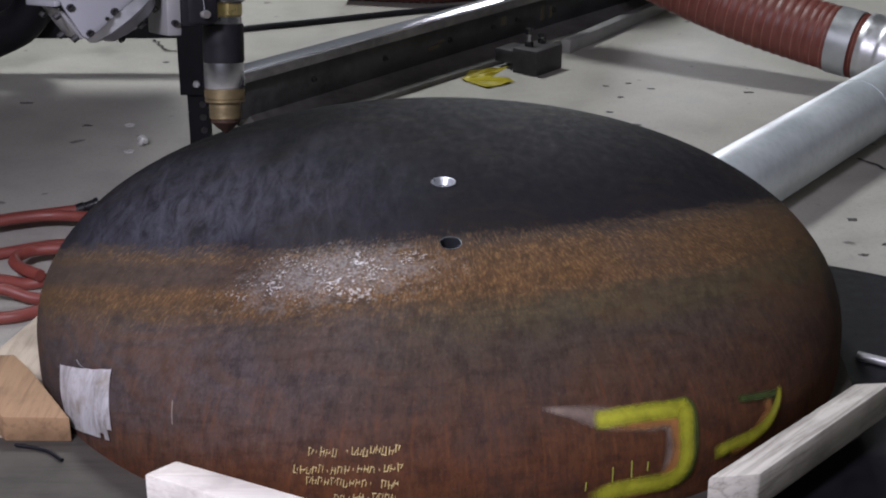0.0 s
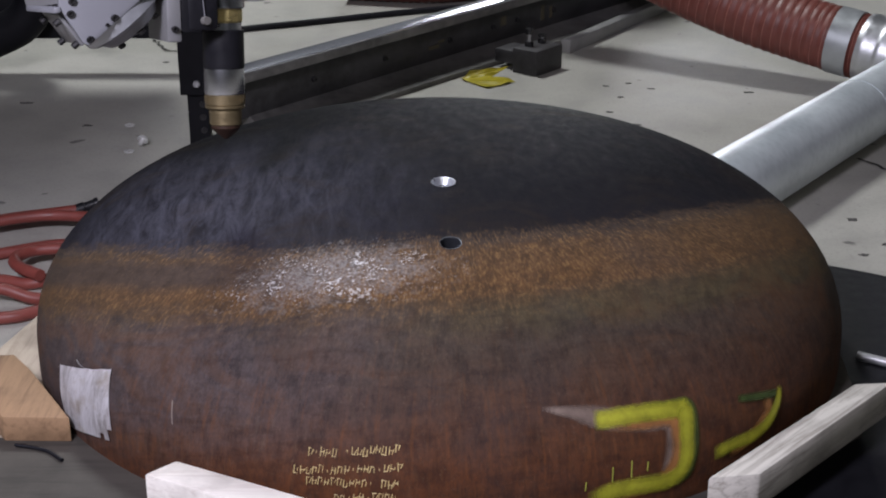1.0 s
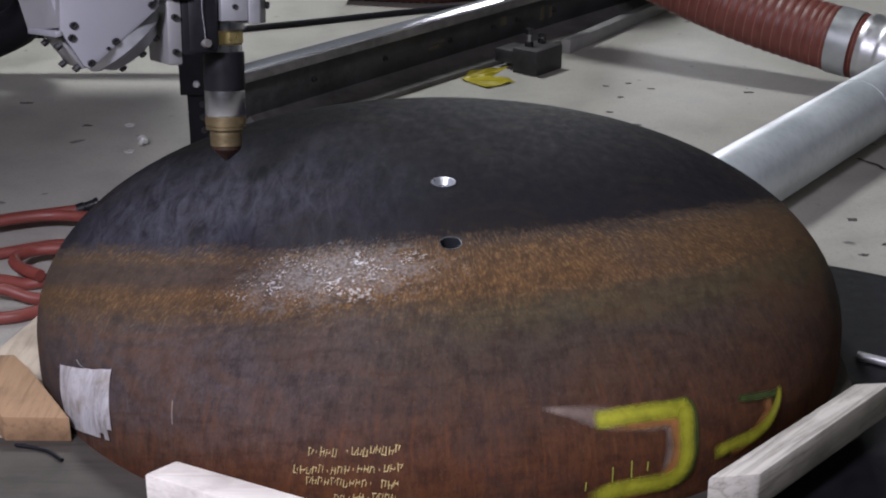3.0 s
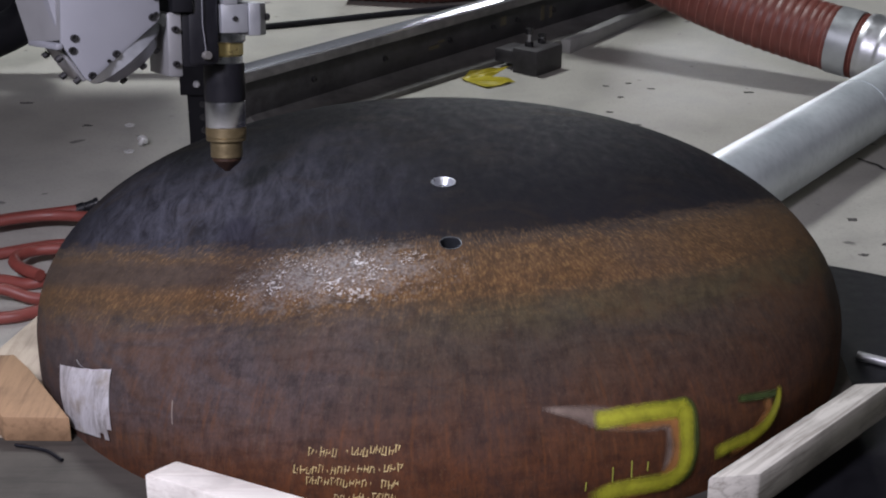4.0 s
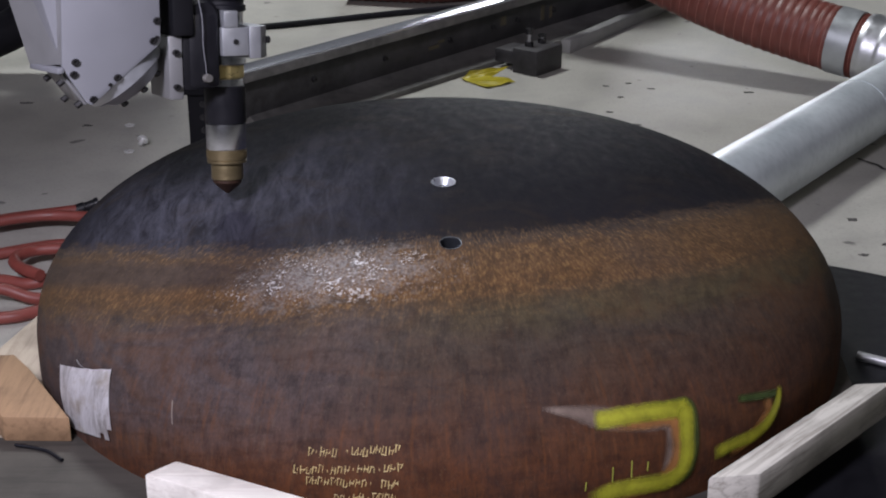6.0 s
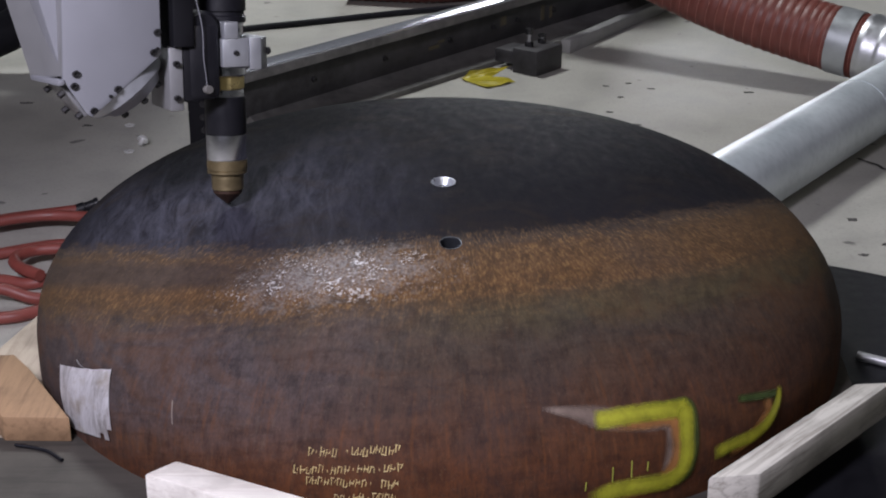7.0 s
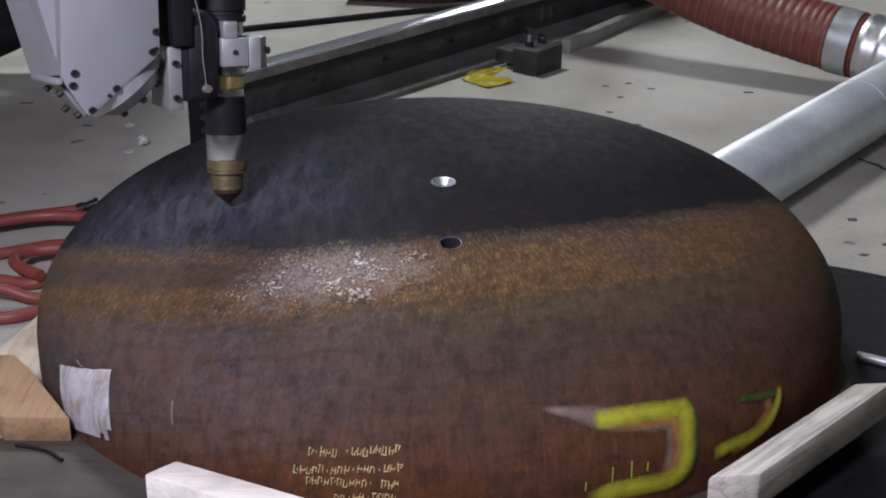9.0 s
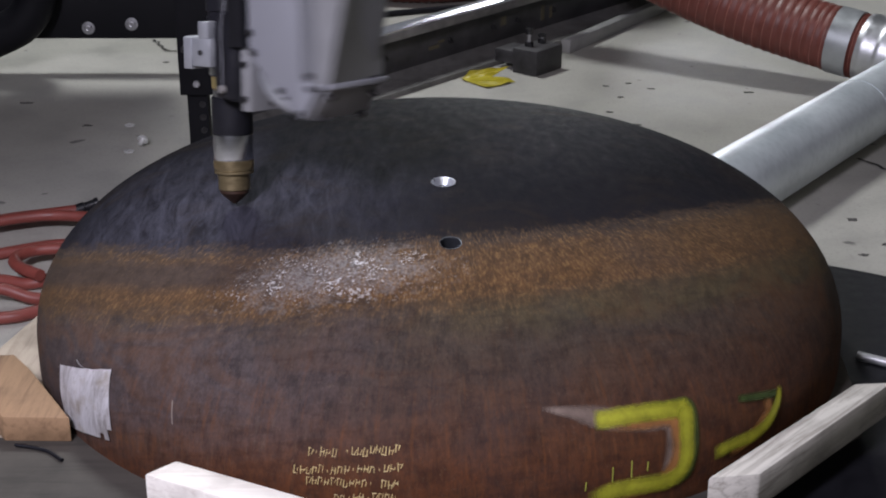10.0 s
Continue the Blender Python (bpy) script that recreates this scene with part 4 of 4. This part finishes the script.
    for sx in (-1, 1):
        for z in (0.192, 0.245):
            part("bolt", bolt_head(0.005, 0.006, along((sx * 0.047, 0.083, z), (sx, 0, 0))), M_BOLT, br)
        wire = spline([(sx * 0.050, 0.060, 0.46), (sx * 0.053, 0.056, 0.36), (sx * 0.057, 0.048, 0.30), (sx * 0.056, 0.047, 0.255), (sx * 0.054, 0.044, 0.228), (sx * 0.052, 0.042, 0.206)], 8)
        part("sensor_wire", tube(wire, 0.0007, 6), M_ROBOT, br, "thin grey sensor wire", smooth=60)
        part("wire_lug", lathe([(0, -0.005), (0.006, -0.0045), (0.0072, 0), (0.006, 0.0045), (0, 0.005)], 14, along((sx * 0.052, 0.041, 0.204), (sx, -0.3, 0))), M_RAIL2, br, "round wire lug", smooth=40)
    part("lug_strap", box(0.100, 0.016, 0.008, pose(0, 0.044, 0.204), 0.002), M_BLACK, br, smooth=30)
    # wrist housing: two side plates over a core, drawn in the plane of arm and torch
    outline = [(0.090, 0.80), (0.092, 0.280), (0.096, 0.274), (0.182, 0.207), (0.188, 0.203), (0.195, 0.209), (0.224, 0.268), (0.207, 0.80)]
    w = 0.06

    def slab(points, x0, x1, bevel):
        bm = prism(points, x0, x1, bevel)
        # outline drawn as (reach, height); stand it up
        bmesh.ops.transform(bm, matrix=Matrix(((0, 0, 1, 0), (1, 0, 0, 0), (0, 1, 0, 0), (0, 0, 0, 1))), verts=bm.verts)
        return bm

    house = part("wrist_housing", slab(outline, -w, -w + 0.012, 0.002), M_ROBOT, rob, "light grey side plate of the robot wrist", smooth=30)
    part("side_plate", slab(outline, w - 0.012, w, 0.002), M_ROBOT, house, smooth=30)
    core = [(0.096, 0.80), (0.098, 0.288), (0.187, 0.218), (0.225, 0.285), (0.25, 0.40), (0.30, 0.80)]
    part("core", slab(core, -w + 0.0125, w - 0.0125, 0.003), M_ROBOT, house, "grey enamelled wrist casting", smooth=30)
    # end cover that flares towards the far side
    bm = bmesh.new()
    rows = []
    for j in range(9):
        v = j / 8
        a, b = Vector((-w + 0.002, 0.2245 - 0.018 * v, 0.272 + 0.528 * v)), Vector((w, 0.240 + 0.12 * v, 0.262 + 0.538 * v))
        rows.append([bm.verts.new(a.lerp(b, i / 8)) for i in range(9)] + [bm.verts.new((w, 0.19, b.z)), bm.verts.new((-w + 0.0135, 0.19, a.z))])
    for ra, rb in zip(rows, rows[1:]):
        for i in range(11):
            bm.faces.new((ra[i], ra[(i + 1) % 11], rb[(i + 1) % 11], rb[i]))
    bm.faces.new(rows[0])
    bm.faces.new(rows[-1])
    part("end_cover", bm, M_ROBOT2, house, "grey end cover of the wrist", smooth=35)
    part("lip", box(0.124, 0.009, 0.009, pose(0, 0.2315, 0.263, 0, 0, 5), 0.002), M_ROBOT, house, "pale edge flange", smooth=30)
    part("belly_plate", box(0.094, 0.060, 0.005, pose(0, 0.207, 0.230, 60, 0, 0), 0.002), M_ROBOT2, house, smooth=30)
    for sx in (-1, 1):
        for yy, zz, r in ((0.103, 0.283, 0.0052), (0.097, 0.312, 0.0052), (0.153, 0.238, 0.0052), (0.186, 0.2125, 0.0052), (0.207, 0.272, 0.0052), (0.210, 0.2545, 0.0052), (0.098, 0.287, 0.0028), (0.163, 0.2295, 0.0026)):
            part("bolt", bolt_head(r, 0.0045, along((sx * w, yy, zz), (sx, 0, 0))), M_BOLT, house)
        for yy, zz in ((0.198, 0.208), (0.220, 0.245)):
            part("bolt", bolt_head(0.0052, 0.008, along((sx * 0.040, yy, zz), (0, 0.82, -0.57))), M_BOLT, house)
    # turned bearing cover below the sloping edge
    disc = along((0, 0.132, 0.236), (0, -0.616, -0.788))
    cover = part("bearing_cover", lathe([(0, -0.02), (0.059, -0.02), (0.059, 0.010), (0.056, 0.014), (0.048, 0.017), (0.040, 0.030), (0.03, 0.034), (0, 0.034)], 40, disc), M_ALU, house, "pale turned bearing cover", smooth=30)
    for k in range(6):
        a = math.pi / 3 * k
        o = disc @ Vector((0.034 * math.cos(a), 0.034 * math.sin(a), 0.033))
        part("bolt", bolt_head(0.005, 0.006, along(o, (0, -0.616, -0.788))), M_BOLT, cover)
    # parts squeezed along the torch, leaned and shifted to fit the camera's view
    squeeze = 0.876
    for ob in rob.children:
        lean, hang = {"torch": (0, 0), "clamp": (0, -0.004), "bracket": (0, 0.010), "wrist_housing": (-0.142, 0.011)}[ob.name.split(".")[0]]
        for o in (ob, *ob.children_recursive):
            o.data.transform(Matrix(((1, 0, 0, 0), (0, 1, 0, 0.014 if lean else 0), (0, lean, squeeze, -hang), (0, 0, 0, 1))))
    return rob


def motions():
    """The torch sinks along its axis to the steel, lifts a little, then the wrist swings round the torch."""
    tip, tilt = Vector((-0.3050, -0.1873, 0.4408)), -10.0
    axis = Vector((0, -math.sin(radians(tilt)), math.cos(radians(tilt))))
    drop = [(0, 148, 0, 117), (0.5, 145, 0, 117), (1, 137, 0, 117), (1.5, 128, 0, 117), (2, 117, 0, 117), (2.5, 107, 0, 117), (4, 76, 0, 117), (4.5, 65, 0, 117), (5, 56, 0, 117),
            (5.5, 45, 0, 117), (7, 15, 0, 117), (7.5, 4, 0, 117), (8, 0, 0, 117), (8.5, 10, 0, 117), (9, 16, 0, 116), (9.1, 16, 1, 107), (9.2, 16, 2, 88), (9.3, 16, 3, 57), (9.4, 16, 4.5, 29),
            (9.5, 16, 6, 3), (9.6, 16, 7, -21), (9.7, 16, 8.5, -44), (9.8, 16, 10, -69), (9.9, 15.5, 11, -98), (10, 15, 12, -131)]
    rows = []
    for t, up, side, turn in drop:
        p = tip + axis * (up * 0.00076) + Vector((side * 0.0008, 0, 0))
        rows.append((t, pose(p.x, p.y, p.z, tilt, 0, 0) @ pose(0, 0, 0, 0, 0, turn)))
    walk(ROBOT, rows)


hall()
HEAD = dished_head()
head_markings(HEAD)
paper_tag()
cribbing()
deck_strip()
black_dish()
robot_rail()
support_post()
ducts()
hoses()
floor_litter()
ROBOT = robot()
motions()
